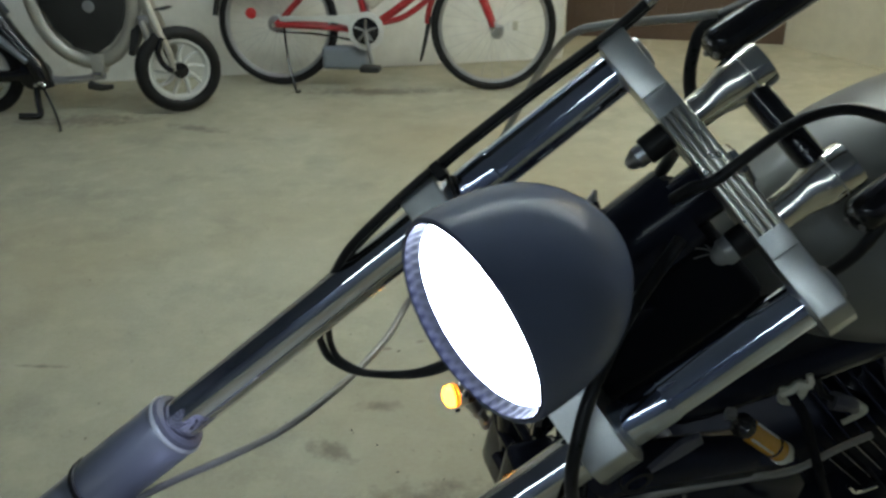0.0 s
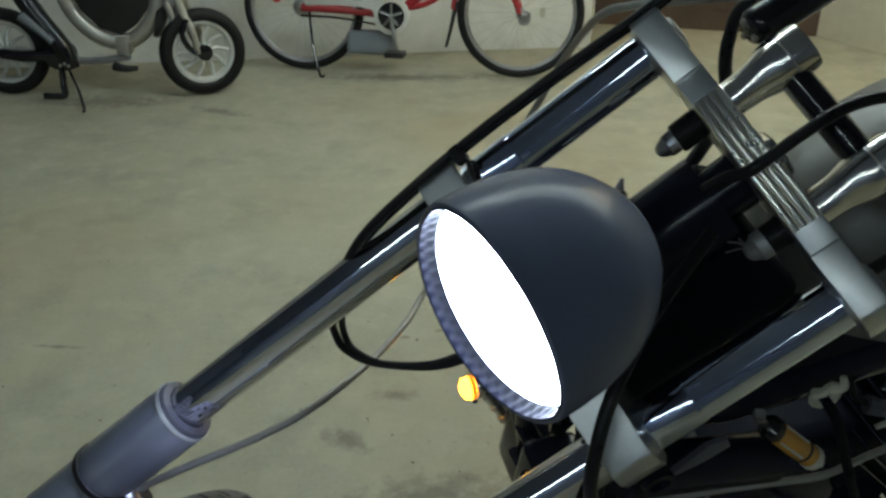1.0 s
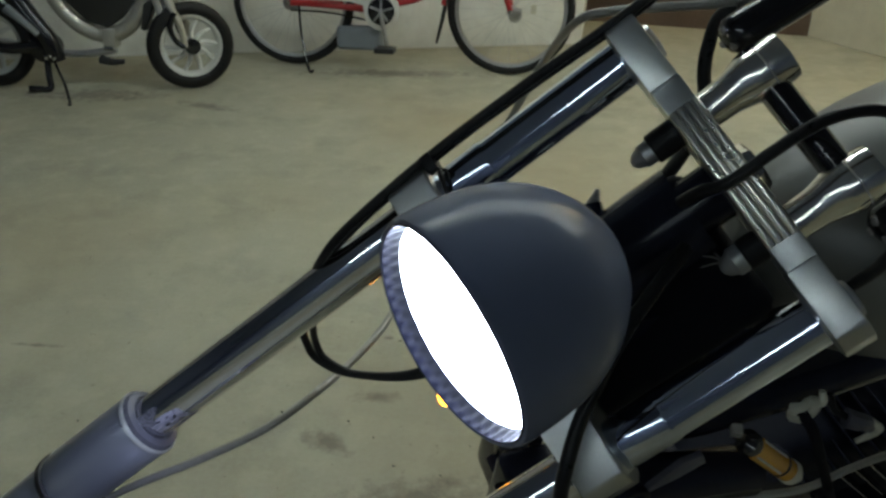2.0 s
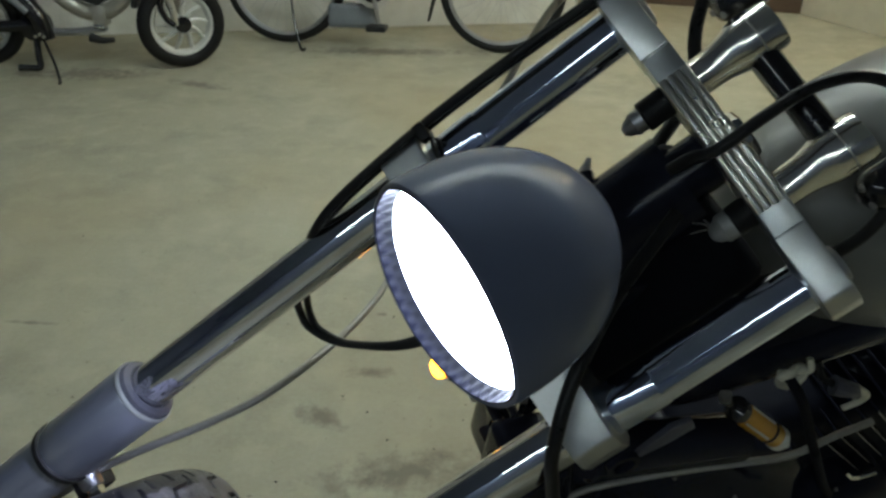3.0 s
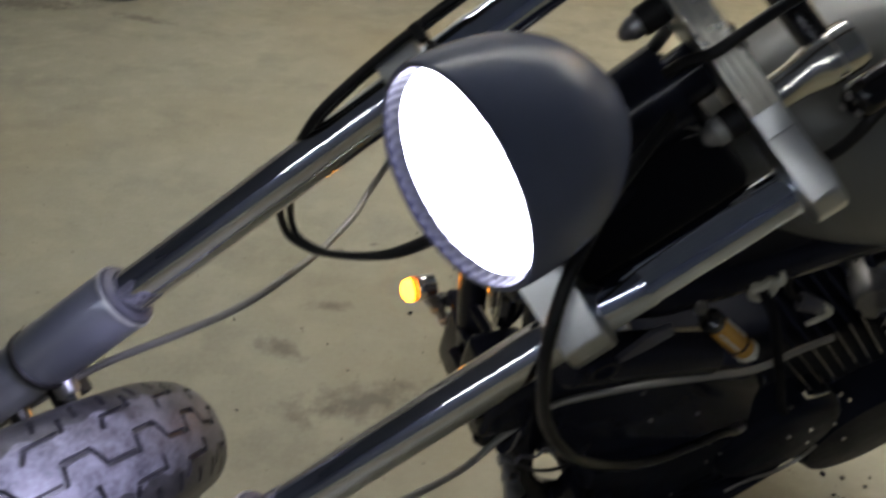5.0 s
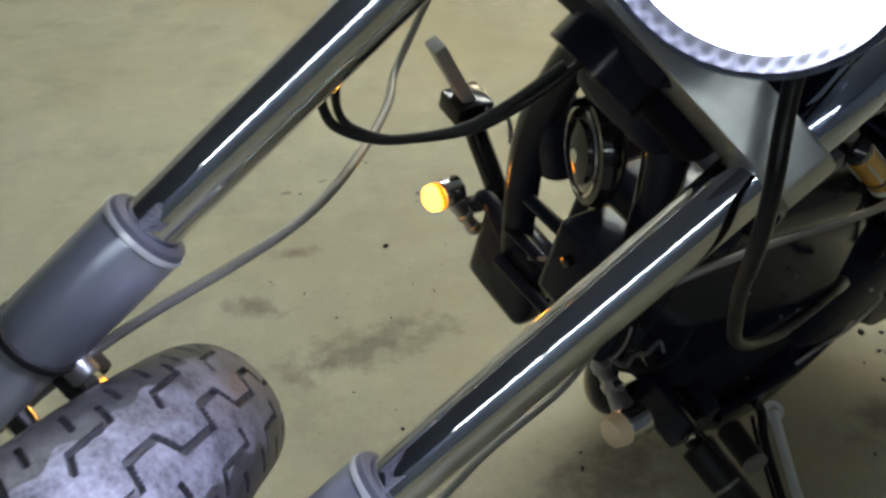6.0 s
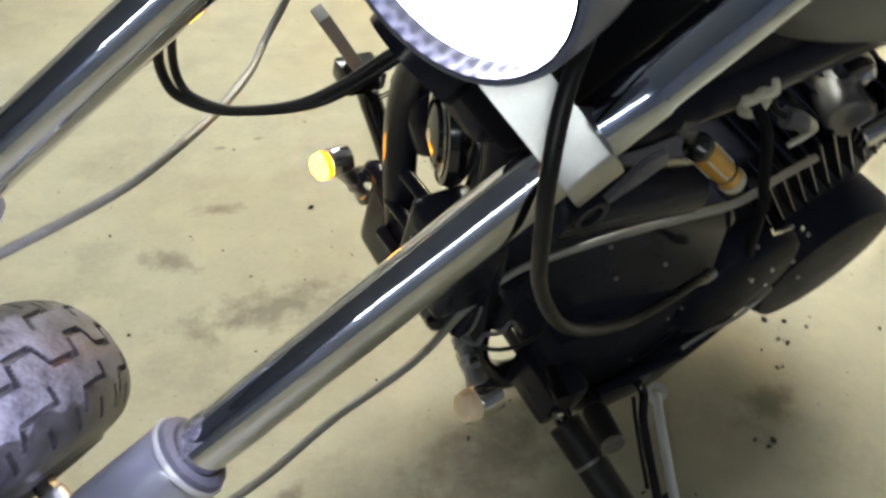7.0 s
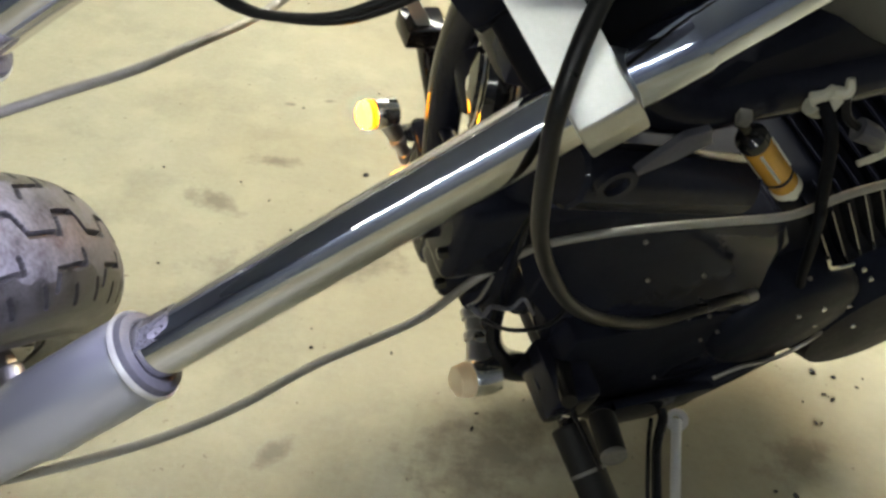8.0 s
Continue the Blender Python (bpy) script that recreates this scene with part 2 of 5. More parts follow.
def lathe(profile, seg=32, m=None, caps=True, into=None):
    """A turned body from (radius, height) pairs, round local z."""
    bm = into or bmesh.new()
    m = m or Matrix()
    rings = []
    for r, z in profile:
        rings.append([bm.verts.new(m @ Vector((r * math.cos(2 * math.pi * k / seg), r * math.sin(2 * math.pi * k / seg), z))) for k in range(seg)])
    for a, b in zip(rings, rings[1:]):
        for k in range(seg):
            bm.faces.new((a[k], a[(k + 1) % seg], b[(k + 1) % seg], b[k]))
    if caps:
        bm.faces.new(rings[0][::-1])
        bm.faces.new(rings[-1])
    return bm


def along(a, b):
    """The pose whose z axis runs from a to b."""
    a, b = Vector(a), Vector(b)
    return Matrix.Translation(a) @ (b - a).to_track_quat("Z", "Y").to_matrix().to_4x4()


def rod(a, b, r, r2=None, seg=20, bevel=0.0, into=None):
    h = (Vector(b) - Vector(a)).length
    r2 = r if r2 is None else r2
    c = bevel or min(r, r2, h) * 0.12
    return lathe([(r - c, 0), (r, c), (r2, h - c), (r2 - c, h)], seg, along(a, b), True, into)


def smooth_line(pts, sub=8):
    p = [Vector(q) for q in pts]
    p = [2 * p[0] - p[1]] + p + [2 * p[-1] - p[-2]]
    out = []
    for i in range(1, len(p) - 2):
        for k in range(sub):
            t = k / sub
            a, b, c, d = p[i - 1:i + 3]
            out.append(0.5 * (2 * b + (c - a) * t + (2 * a - 5 * b + 4 * c - d) * t * t + (3 * b - a - 3 * c + d) * t ** 3))
    return out + [p[-2]]


def sweep(pts, r, seg=10, sub=8, into=None, curved=True):
    """A round bar or cable along a smooth line. r: one radius or one for each end."""
    bm = into or bmesh.new()
    line = smooth_line(pts, sub) if curved else [Vector(q) for q in pts]
    r0, r1 = r if isinstance(r, tuple) else (r, r)
    rings, side = [], None
    for i, q in enumerate(line):
        d = (line[min(i + 1, len(line) - 1)] - line[max(i - 1, 0)]).normalized()
        if side is None:
            side = d.orthogonal().normalized()
        side = (side - d * side.dot(d)).normalized()
        up = d.cross(side)
        rr = r0 + (r1 - r0) * i / (len(line) - 1)
        rings.append([bm.verts.new(q + rr * (math.cos(2 * math.pi * k / seg) * side + math.sin(2 * math.pi * k / seg) * up)) for k in range(seg)])
    for a, b in zip(rings, rings[1:]):
        for k in range(seg):
            bm.faces.new((a[k], a[(k + 1) % seg], b[(k + 1) % seg], b[k]))
    bm.faces.new(rings[0][::-1])
    bm.faces.new(rings[-1])
    return bm


def block(lo, hi, bevel=0.003, m=None, into=None, steps=2):
    bm = bmesh.new()
    lo, hi = Vector(lo), Vector(hi)
    bmesh.ops.create_cube(bm, size=1.0, matrix=Matrix.Translation((lo + hi) / 2) @ Matrix.Diagonal((*(hi - lo), 1)))
    if bevel:
        bmesh.ops.bevel(bm, geom=bm.edges[:], offset=bevel, segments=steps, affect="EDGES", profile=0.6)
    return merged(bm, m, into)


def plate(outline, depth, bevel=0.002, m=None, into=None):
    """A flat outline in local x, y, with thickness along z."""
    bm = bmesh.new()
    low = [bm.verts.new((x, y, 0)) for x, y in outline]
    top = [bm.verts.new((x, y, depth)) for x, y in outline]
    k = len(outline)
    bm.faces.new(low[::-1])
    bm.faces.new(top)
    for i in range(k):
        bm.faces.new((low[i], low[(i + 1) % k], top[(i + 1) % k], top[i]))
    if bevel:
        bmesh.ops.bevel(bm, geom=[e for e in bm.edges], offset=bevel, segments=2, affect="EDGES", profile=0.6)
    return merged(bm, m, into)


def merged(bm, m=None, into=None):
    if m is not None:
        bmesh.ops.transform(bm, matrix=m, verts=bm.verts)
    if into is None:
        return bm
    back = {v: into.verts.new(v.co) for v in bm.verts}
    for f in bm.faces:
        into.faces.new([back[v] for v in f.verts])
    bm.free()
    return into


def part(name, bm, material, parent=None, label="", m=None, smooth=38):
    """One mesh object. m: its pose in its parent's space."""
    bmesh.ops.recalc_face_normals(bm, faces=bm.faces)
    me = bpy.data.meshes.new(name)
    bm.to_mesh(me)
    bm.free()
    me.materials.append(material)
    if smooth:
        me.shade_smooth()
        me.set_sharp_from_angle(angle=radians(smooth))
    ob = new(name, me)
    if parent is not None:
        ob.parent = parent
    if m is not None:
        ob.matrix_basis = m
    if label:
        tagged(ob, label)
    return ob


def thing(name, label, category, m=None, group=""):
    ob = new(name)
    ob.empty_display_size = 0.1
    if m is not None:
        ob.matrix_basis = m
    return tagged(ob, label, category, group)

# ---- the room ----
HEIGHT = 2.7


def wall(name, a, b, height, material, label, thick=0.16, low=0.0):
    """An upright wall from a to b; its room side lies on the line a-b, its thickness to the left of it."""
    a, b = Vector((*a, 0)), Vector((*b, 0))
    x = (b - a).normalized()
    m = Matrix((( x.x, -x.y, 0, a.x), (x.y, x.x, 0, a.y), (0, 0, 1, 0), (0, 0, 0, 1)))
    ob = part(name, block((0, 0, low), ((b - a).length, thick, height), 0.006), material, None, "", m, 30)
    return tagged(ob, label, "wall", kind="structure")


tagged(part("floor", block((-6, -5, -0.12), (6, 7.5, 0.0), 0), CONCRETE, smooth=0), "worn beige concrete garage floor with oil stains and shade painted under the bikes", "floor", kind="structure")
tagged(part("ceiling", block((-6, -5, HEIGHT), (6, 7.5, HEIGHT + 0.15), 0), REFLECTED_CEILING, smooth=0), "unseen slate grey ceiling, tinted for the chrome reflections", "ceiling", kind="structure")
wall("wall_north", (-5.2, 3.30), (0.33, 5.115), HEIGHT, PLASTER, "rough white plastered garage wall")
wall("wall_alcove", (0.33, 5.115 + 0.012), (0.36, 5.74), HEIGHT, PLASTER, "white plastered return beside the brown door")
wall("wall_east", (1.62, 5.58), (4.5, 1.13), HEIGHT, CREAM_PLASTER, "cream plastered side wall")
# walls out of view; the two-tone split only adds stripes to the chrome
for name, a, b in (("wall_south", (4.5, 1.13), (1.6, -3.6)), ("wall_rear", (1.6, -3.6), (-5.2, -3.2)), ("wall_west", (-5.2, -3.2), (-5.2, 3.30))):
    wall(name, a, b, HEIGHT, REFLECTED_NAVY, "unseen navy wall above a grey band, toned for the chrome reflections", low=1.15)
    wall(name + "_low_band", a, b, 1.15, REFLECTED_BAND, "unseen grey lower wall, a band added for the chrome reflections")
door = wall("door_1", (0.36, 5.74), (1.62, 5.58), HEIGHT, BROWN_WOOD, "closed dark brown painted door", 0.06)
door["category"] = "door"
for k in range(4):
    x0 = 0.06 + k * 0.31
    part("panel", block((x0, -0.012, 0.12), (x0 + 0.22, 0.004, 2.0), 0.004), BROWN_WOOD, door)


def ceiling_lamp(glow=LAMP_GLOW):
    lamp = thing("ceiling_lamp", "unseen white batten lamp with two bare tubes", "lamp", group="ceiling lamps")
    part("housing", block((-0.62, -0.09, -0.045), (0.62, 0.09, 0.0), 0.008), WHITE_PLASTIC, lamp)
    for y in (-0.105, 0.105):
        part("tube", rod((-0.595, y, -0.075), (0.595, y, -0.075), 0.014, seg=16), glow, lamp, "glowing white tube")
        for x in (-0.605, 0.605):
            part("tube_holder", block((x - 0.012, y - 0.02, -0.095), (x + 0.012, y + 0.02, -0.030), 0.004), WHITE_PLASTIC, lamp)
    for x in (-0.605, 0.605):
        part("end_arm", block((x - 0.010, -0.115, -0.045), (x + 0.010, 0.115, -0.030), 0.003), WHITE_PLASTIC, lamp)
    return lamp


lamp_1 = ceiling_lamp()
lamp_1.matrix_basis = pose(0.72, 2.75, HEIGHT - 0.002, 0, 0, 4)
# added lamp, out of view: brightens the side wall and warms the floor there
added_lamp = ceiling_lamp(ADDED_WARM_GLOW)
added_lamp.matrix_basis = pose(1.85, 4.30, HEIGHT - 0.002, 0, 0, 18)
for x in (-1.26, 1.26):
    copy_thing(lamp_1, pose(0.72 + x * 0.9976, 2.75 + x * 0.0698, HEIGHT - 0.002, 0, 0, 4))
lamp_3 = ceiling_lamp(DIM_GLOW)
lamp_3.matrix_basis = pose(-1.25, -3.05, HEIGHT - 0.002, 0, 0, -3)
for x in (-1.26, 1.26):
    copy_thing(lamp_3, pose(-1.25 + x, -3.05 - x * 0.052, HEIGHT - 0.002, 0, 0, -3))

# ---- bicycles ----


def wheel(name, radius, tyre_r, parent, m, spokes, rim_material, tyre_material=RUBBER, mag=False, hub_w=0.045):
    """A wheel round its local y axis, centred on its hub."""
    turn = Matrix.Rotation(radians(90), 4, "X")
    hub = part(name, lathe([(0.012, -hub_w), (0.020, -hub_w + 0.004), (0.020, -hub_w + 0.01), (0.014, -0.02), (0.014, 0.02), (0.020, hub_w - 0.01),
                            (0.020, hub_w - 0.004), (0.012, hub_w)], 20, turn), CAST_ALU, parent, "", m)
    c = radius - tyre_r
    ring = [(c + tyre_r * math.cos(a), tyre_r * math.sin(a)) for a in [2 * math.pi * k / 14 for k in range(15)]]
    part("tyre", lathe(ring, 56, turn, False), tyre_material, hub)
    w = tyre_r * 0.7
    part("rim", lathe([(c - tyre_r * 0.55, -w), (c - tyre_r * 1.1, -w * 0.8), (c - tyre_r * 1.5, 0), (c - tyre_r * 1.1, w * 0.8), (c - tyre_r * 0.55, w),
                       (c - tyre_r * 0.7, 0), (c - tyre_r * 0.55, -w)], 56, turn, False), rim_material, hub)
    inner = c - tyre_r * 1.35
    for k in range(spokes):
        a = 2 * math.pi * k / spokes
        if mag:
            a2 = a + 0.18
            bm = sweep([(0.016 * math.cos(a), 0, 0.016 * math.sin(a)), (inner * 0.55 * math.cos(a2), 0.004, inner * 0.55 * math.sin(a2)), (inner * math.cos(a), 0, inner * math.sin(a))],
                       (0.011, 0.008), 8, 4)
            part("spoke", bm, rim_material, hub)
        else:
            side = 1 if k % 2 else -1
            b = a + side * (0.5 if (k // 2) % 2 else -0.5)
            part("spoke", rod((0.018 * math.cos(b), side * (hub_w - 0.01), 0.018 * math.sin(b)), (inner * math.cos(a), 0, inner * math.sin(a)), 0.0007, seg=5), CAST_ALU, hub)
    return hub


def red_bicycle():
    """Stands along its local x axis, rear wheel at x = 0, near side towards -y."""
    bike = thing("bicycle", "red city bicycle with white chain guard leaning near the wall", "bicycle")
    R, WB = 0.295, 1.035
    rear = wheel("rear_wheel", R, 0.021, bike, pose(0, 0, R), 28, CAST_ALU)
    wheel("front_wheel", R, 0.021, bike, pose(WB, 0, R, 0, 0, 3), 28, CAST_ALU)
    part("reflector", lathe([(0.024, -0.004), (0.027, 0), (0.024, 0.004)], 16, Matrix.Translation((-0.13, -0.012, 0.045)) @ Matrix.Rotation(radians(90), 4, "X")), RED_REFLECTOR, rear, "red wheel reflector")
    bb = (0.44, 0, 0.275)
    part("down_tube", sweep([(bb[0], 0, bb[2]), (0.62, 0, 0.40), (0.80, 0, 0.56), (0.86, 0, 0.66)], 0.019, 12, 6), RED_PAINT, bike)
    part("lower_tube", sweep([(bb[0], 0, bb[2] + 0.02), (0.60, 0, 0.33), (0.74, 0, 0.43), (0.85, 0, 0.56)], 0.014, 12, 6), RED_PAINT, bike)
    part("seat_tube", rod((bb[0], 0, bb[2]), (0.33, 0, 0.68), 0.016), RED_PAINT, bike)
    for y in (-0.055, 0.055):
        part("chain_stay", sweep([(0, y, R), (0.2, y, R - 0.005), (0.38, y * 0.6, 0.275), (bb[0], y * 0.5, bb[2])], 0.015, 10, 5), RED_PAINT, bike)
        part("seat_stay", sweep([(0, y, R), (0.14, y * 0.9, 0.44), (0.32, y * 0.3, 0.64)], 0.008, 10, 5), RED_PAINT, bike)
        part("fork_blade", sweep([(WB, y, R), (WB - 0.025, y, 0.36), (WB - 0.10, y * 0.8, 0.52), (0.86, y * 0.5, 0.64)], (0.012, 0.019), 10, 6), RED_PAINT, bike)
    part("tool_case", block((-0.075, -0.024, -0.030), (0.075, 0.024, 0.030), 0.012, Matrix.Translation((0.50, 0, 0.435)) @ Matrix.Rotation(radians(-38), 4, "Y"), steps=3), CREAM_PLASTIC, bike, "cream plastic case on the frame tube")
    part("bottom_bracket", rod((bb[0], -0.05, bb[2]), (bb[0], 0.05, bb[2]), 0.022), RED_PAINT, bike)
    # chain guard: a long white shield that swells round the chainring
    top = [(0.02, 0.335), (0.18, 0.338), (0.30, 0.342), (0.37, 0.350)] + [(bb[0] + 0.088 * math.cos(a), bb[2] + 0.088 * math.sin(a)) for a in [radians(110 - 20 * k) for k in range(14)]]
    low = [(0.355, 0.300), (0.30, 0.312), (0.20, 0.315), (0.03, 0.313)]
    guard = part("chain_guard", plate(top + low, 0.012, 0.002, Matrix.Translation((0, -0.062, 0)) @ Matrix.Rotation(radians(90), 4, "X")), WHITE_PLASTIC, bike, "white plastic chain guard")
    part("chainring", lathe([(0.048, 0), (0.062, 0.001), (0.062, 0.004), (0.048, 0.005)], 30, Matrix.Translation((bb[0], -0.075, bb[2])) @ Matrix.Rotation(radians(90), 4, "X")), BLACK_PAINT, guard)
    for k in range(5):
        a = 2 * math.pi * k / 5 + 0.3
        part("chainring_arm", rod((bb[0], -0.082, bb[2]), (bb[0] + 0.055 * math.cos(a), -0.081, bb[2] + 0.055 * math.sin(a)), 0.006, seg=8), CAST_ALU, guard)
    part("crank_arm", rod((bb[0], -0.095, bb[2]), (0.475, -0.10, 0.115), 0.011, 0.009, 12), CAST_ALU, bike)
    part("pedal", block((0.43, -0.20, 0.10), (0.52, -0.11, 0.125), 0.006), BLACK_PANEL, bike, "black plastic pedal")
    part("crank_arm", rod((bb[0], 0.075, bb[2]), (0.405, 0.085, 0.435), 0.011, 0.009, 12), CAST_ALU, bike)
    part("pedal", block((0.36, 0.095, 0.425), (0.45, 0.185, 0.45), 0.006), BLACK_PANEL, bike)
    part("kickstand", sweep([(0.04, -0.05, 0.29), (0.065, -0.10, 0.15), (0.115, -0.17, 0.008), (0.14, -0.18, 0.006)], 0.006, 8, 5), BLACK_PAINT, bike)
    for cx, a0, a1 in ((0, 30, 175), (WB, 70, 182)):
        pts = [(cx + (R + 0.018) * math.cos(radians(a)), 0, R + (R + 0.018) * math.sin(radians(a))) for a in range(a0, a1, 12)]
        part("mudguard", sweep(pts, 0.014, 8, 2), RED_PAINT if cx else BLACK_PANEL, bike)
    part("mud_flap", sweep([(WB - 0.300, 0, 0.34), (WB - 0.315, 0, 0.26), (WB - 0.335, 0, 0.17), (WB - 0.345, 0, 0.13)], (0.012, 0.006), 8, 3), BLACK_PANEL, bike)
    part("hub_nut", rod((WB, -0.075, R), (WB, 0.075, R), 0.010, seg=10), POLISHED_STEEL, bike)
    part("hub_dynamo", lathe([(0.02, -0.045), (0.030, -0.040), (0.026, -0.03), (0.022, 0.0), (0.026, 0.03), (0.030, 0.040), (0.02, 0.045)], 28, Matrix.Translation((WB + 0.02, 0, R - 0.02)) @ Matrix.Rotation(radians(90), 4, "X")), CAST_ALU, bike, "dull grey hub dynamo")
    part("hub_gear", lathe([(0.02, -0.045), (0.040, -0.038), (0.042, 0.0), (0.040, 0.038), (0.02, 0.045)], 28, Matrix.Translation((0, 0, R)) @ Matrix.Rotation(radians(90), 4, "X")), CAST_ALU, bike, "dull grey rear hub")
    part("fork_end", block((WB - 0.018, -0.062, R - 0.012), (WB + 0.05, -0.048, R + 0.006), 0.003), CAST_ALU, bike)
    part("hub_nut", rod((0, -0.085, R), (0, 0.085, R), 0.011, seg=10), POLISHED_STEEL, bike)
    part("spoke_reflector", block((WB + 0.09, -0.010, R - 0.012), (WB + 0.115, 0.010, R + 0.03), 0.003), CREAM_PLASTIC, bike)
    part("chain", sweep([(0.0, -0.052, R - 0.035), (0.2, -0.058, R - 0.040), (0.42, -0.062, 0.222)], 0.005, 6, 4), BLACK_PAINT, bike)
    part("battery_box", block((0.215, -0.045, 0.085), (0.44, 0.045, 0.195), 0.022, steps=3), GREY_PLASTIC, bike, "grey blue plastic casing under the chain guard")
    return bike


bicycle = red_bicycle()
bicycle.matrix_basis = pose(-1.05, 4.40, 0.002, -4, 0, 0)


def scooter():
    """A small folding scooter with a silver loop frame; front wheel at x = 0, rear wheel behind it."""
    sc = thing("folding_scooter", "folding scooter with silver loop frame and black panel", "scooter")
    R = 0.186
    front = wheel("front_wheel", R, 0.031, sc, pose(0.01, 0, R, 0, 0, 26), 10, WHEEL_SILVER, RUBBER, True)
    part("brake_drum", lathe([(0.010, -0.048), (0.034, -0.044), (0.034, -0.020), (0.020, -0.016)], 24, Matrix.Rotation(radians(-90), 4, "X")), BLACK_PAINT, front)
    wheel("rear_wheel", R, 0.030, sc, pose(-0.84, 0, R), 10, WHEEL_SILVER, RUBBER, True)
    loop = [(-0.1450, 0.66), (-0.1460, 0.56), (-0.1510, 0.464), (-0.1800, 0.348), (-0.2490, 0.261), (-0.3360, 0.225), (-0.4360, 0.254), (-0.5240, 0.341), (-0.5650, 0.45), (-0.5750, 0.56), (-0.5700, 0.66)]
    part("loop_frame", sweep([(x, 0, z) for x, z in loop], 0.033, 16, 6), SILVER_PAINT, sc, "silver oval loop frame")
    inner = [(-0.1720, 0.64), (-0.1700, 0.55), (-0.1740, 0.464), (-0.2010, 0.377), (-0.2620, 0.300), (-0.3300, 0.258), (-0.4130, 0.285), (-0.4880, 0.3625), (-0.5320, 0.464), (-0.5450, 0.55), (-0.5450, 0.64)]
    panel = part("panel", plate([(x, z) for x, z in inner], 0.05, 0.008, Matrix.Translation((0, 0.025, 0)) @ Matrix.Rotation(radians(90), 4, "X")), BLACK_PANEL, sc, "black textured panel inside the loop")
    part("badge", lathe([(0.026, 0), (0.024, 0.003), (0.010, 0.004)], 24, Matrix.Translation((-0.33, -0.024, 0.458)) @ Matrix.Rotation(radians(90), 4, "X")), CAST_ALU, panel, "round silver badge")
    part("foot_joint", block((-0.352, -0.042, 0.175), (-0.298, 0.042, 0.262), 0.010), SILVER_PAINT, sc, "silver clamp under the loop")
    part("joint_bolt", rod((-0.345, -0.050, 0.178), (-0.305, -0.050, 0.178), 0.009, seg=10), POLISHED_STEEL, sc)
    part("lower_bar", sweep([(-0.31, 0, 0.165), (-0.40, 0, 0.150), (-0.50, 0, 0.145), (-0.56, 0, 0.15)], 0.016, 10, 5), CAST_ALU, sc)
    part("foot_rest", sweep([(-0.35, -0.09, 0.140), (-0.30, -0.10, 0.130), (-0.25, -0.10, 0.133)], (0.020, 0.010), 12, 4), BLACK_PANEL, sc)
    part("swing_arm", sweep([(-0.76, -0.02, 0.50), (-0.70, -0.03, 0.39), (-0.64, -0.04, 0.30), (-0.575, -0.045, 0.205), (-0.555, -0.045, 0.12)], (0.045, 0.038), 14, 6), BLACK_PAINT, sc, "black rear arm")
    part("motor_case", lathe([(0.03, -0.06), (0.058, -0.05), (0.058, 0.03), (0.03, 0.04)], 24, Matrix.Translation((-0.60, -0.03, 0.175)) @ Matrix.Rotation(radians(90), 4, "X")), BLACK_PAINT, sc)
    part("rear_fork", sweep([(-0.84, -0.055, R), (-0.74, -0.055, 0.175), (-0.62, -0.045, 0.18)], (0.022, 0.028), 12, 6), BLACK_PAINT, sc)
    part("grey_blade", sweep([(-0.715, -0.085, 0.345), (-0.66, -0.090, 0.300), (-0.60, -0.090, 0.240)], (0.022, 0.012), 10, 4), GREY_PLASTIC, sc, "grey blue plastic side blade")
    part("rear_strut", sweep([(-0.70, 0.0, 0.42), (-0.76, 0, 0.52), (-0.80, 0, 0.62)], 0.035, 12, 5), DARK_BLUE_PLASTIC, sc, "dark blue rear body strut")
    for x, z in ((-0.578, 0.142), (-0.560, 0.150), (-0.545, 0.140)):
        part("pivot_bolt", rod((x, -0.098, z), (x, -0.080, z), 0.0075, seg=10), POLISHED_STEEL, sc)
    part("prop_stand", sweep([(-0.59, -0.06, 0.13), (-0.585, -0.08, 0.06), (-0.583, -0.09, 0.012), (-0.63, -0.10, 0.012), (-0.665, -0.11, 0.014)], 0.014, 10, 5), BLACK_PAINT, sc)
    part("side_stand", sweep([(-0.56, -0.06, 0.12), (-0.475, -0.20, 0.055), (-0.42, -0.31, 0.006), (-0.41, -0.345, 0.006)], 0.006, 8, 5), BLACK_PAINT, sc)
    for y in (-0.05, 0.05):
        part("fork_leg", sweep([(0, y, R), (-0.012, y, 0.27), (-0.05, y * 0.8, 0.36), (-0.09, y * 0.4, 0.48)], (0.013, 0.020), 12, 5), SILVER_PAINT, sc)
        part("axle_arm", sweep([(0, y * 1.25, R), (-0.035, y * 1.25, R + 0.03), (-0.055, y * 1.2, R + 0.085), (-0.03, y, 0.33)], (0.012, 0.014), 10, 5), BLACK_PAINT, sc)
        part("shock_spring", rod((-0.075, y, 0.27), (-0.115, y, 0.40), 0.014, seg=12), CAST_ALU, sc)
    part("head_clamp", block((-0.13, -0.045, 0.385), (-0.075, 0.045, 0.42), 0.008), CAST_ALU, sc)
    part("head_tube", rod((-0.085, 0, 0.42), (-0.14, 0, 0.66), 0.028), SILVER_PAINT, sc)
    part("mud_flap", plate([(-0.115, 0.395), (-0.165, 0.36), (-0.188, 0.255), (-0.168, 0.248), (-0.140, 0.31)], 0.07, 0.006, Matrix.Translation((0, 0.035, 0)) @ Matrix.Rotation(radians(90), 4, "X")), BLACK_PANEL, sc, "black mud flap")
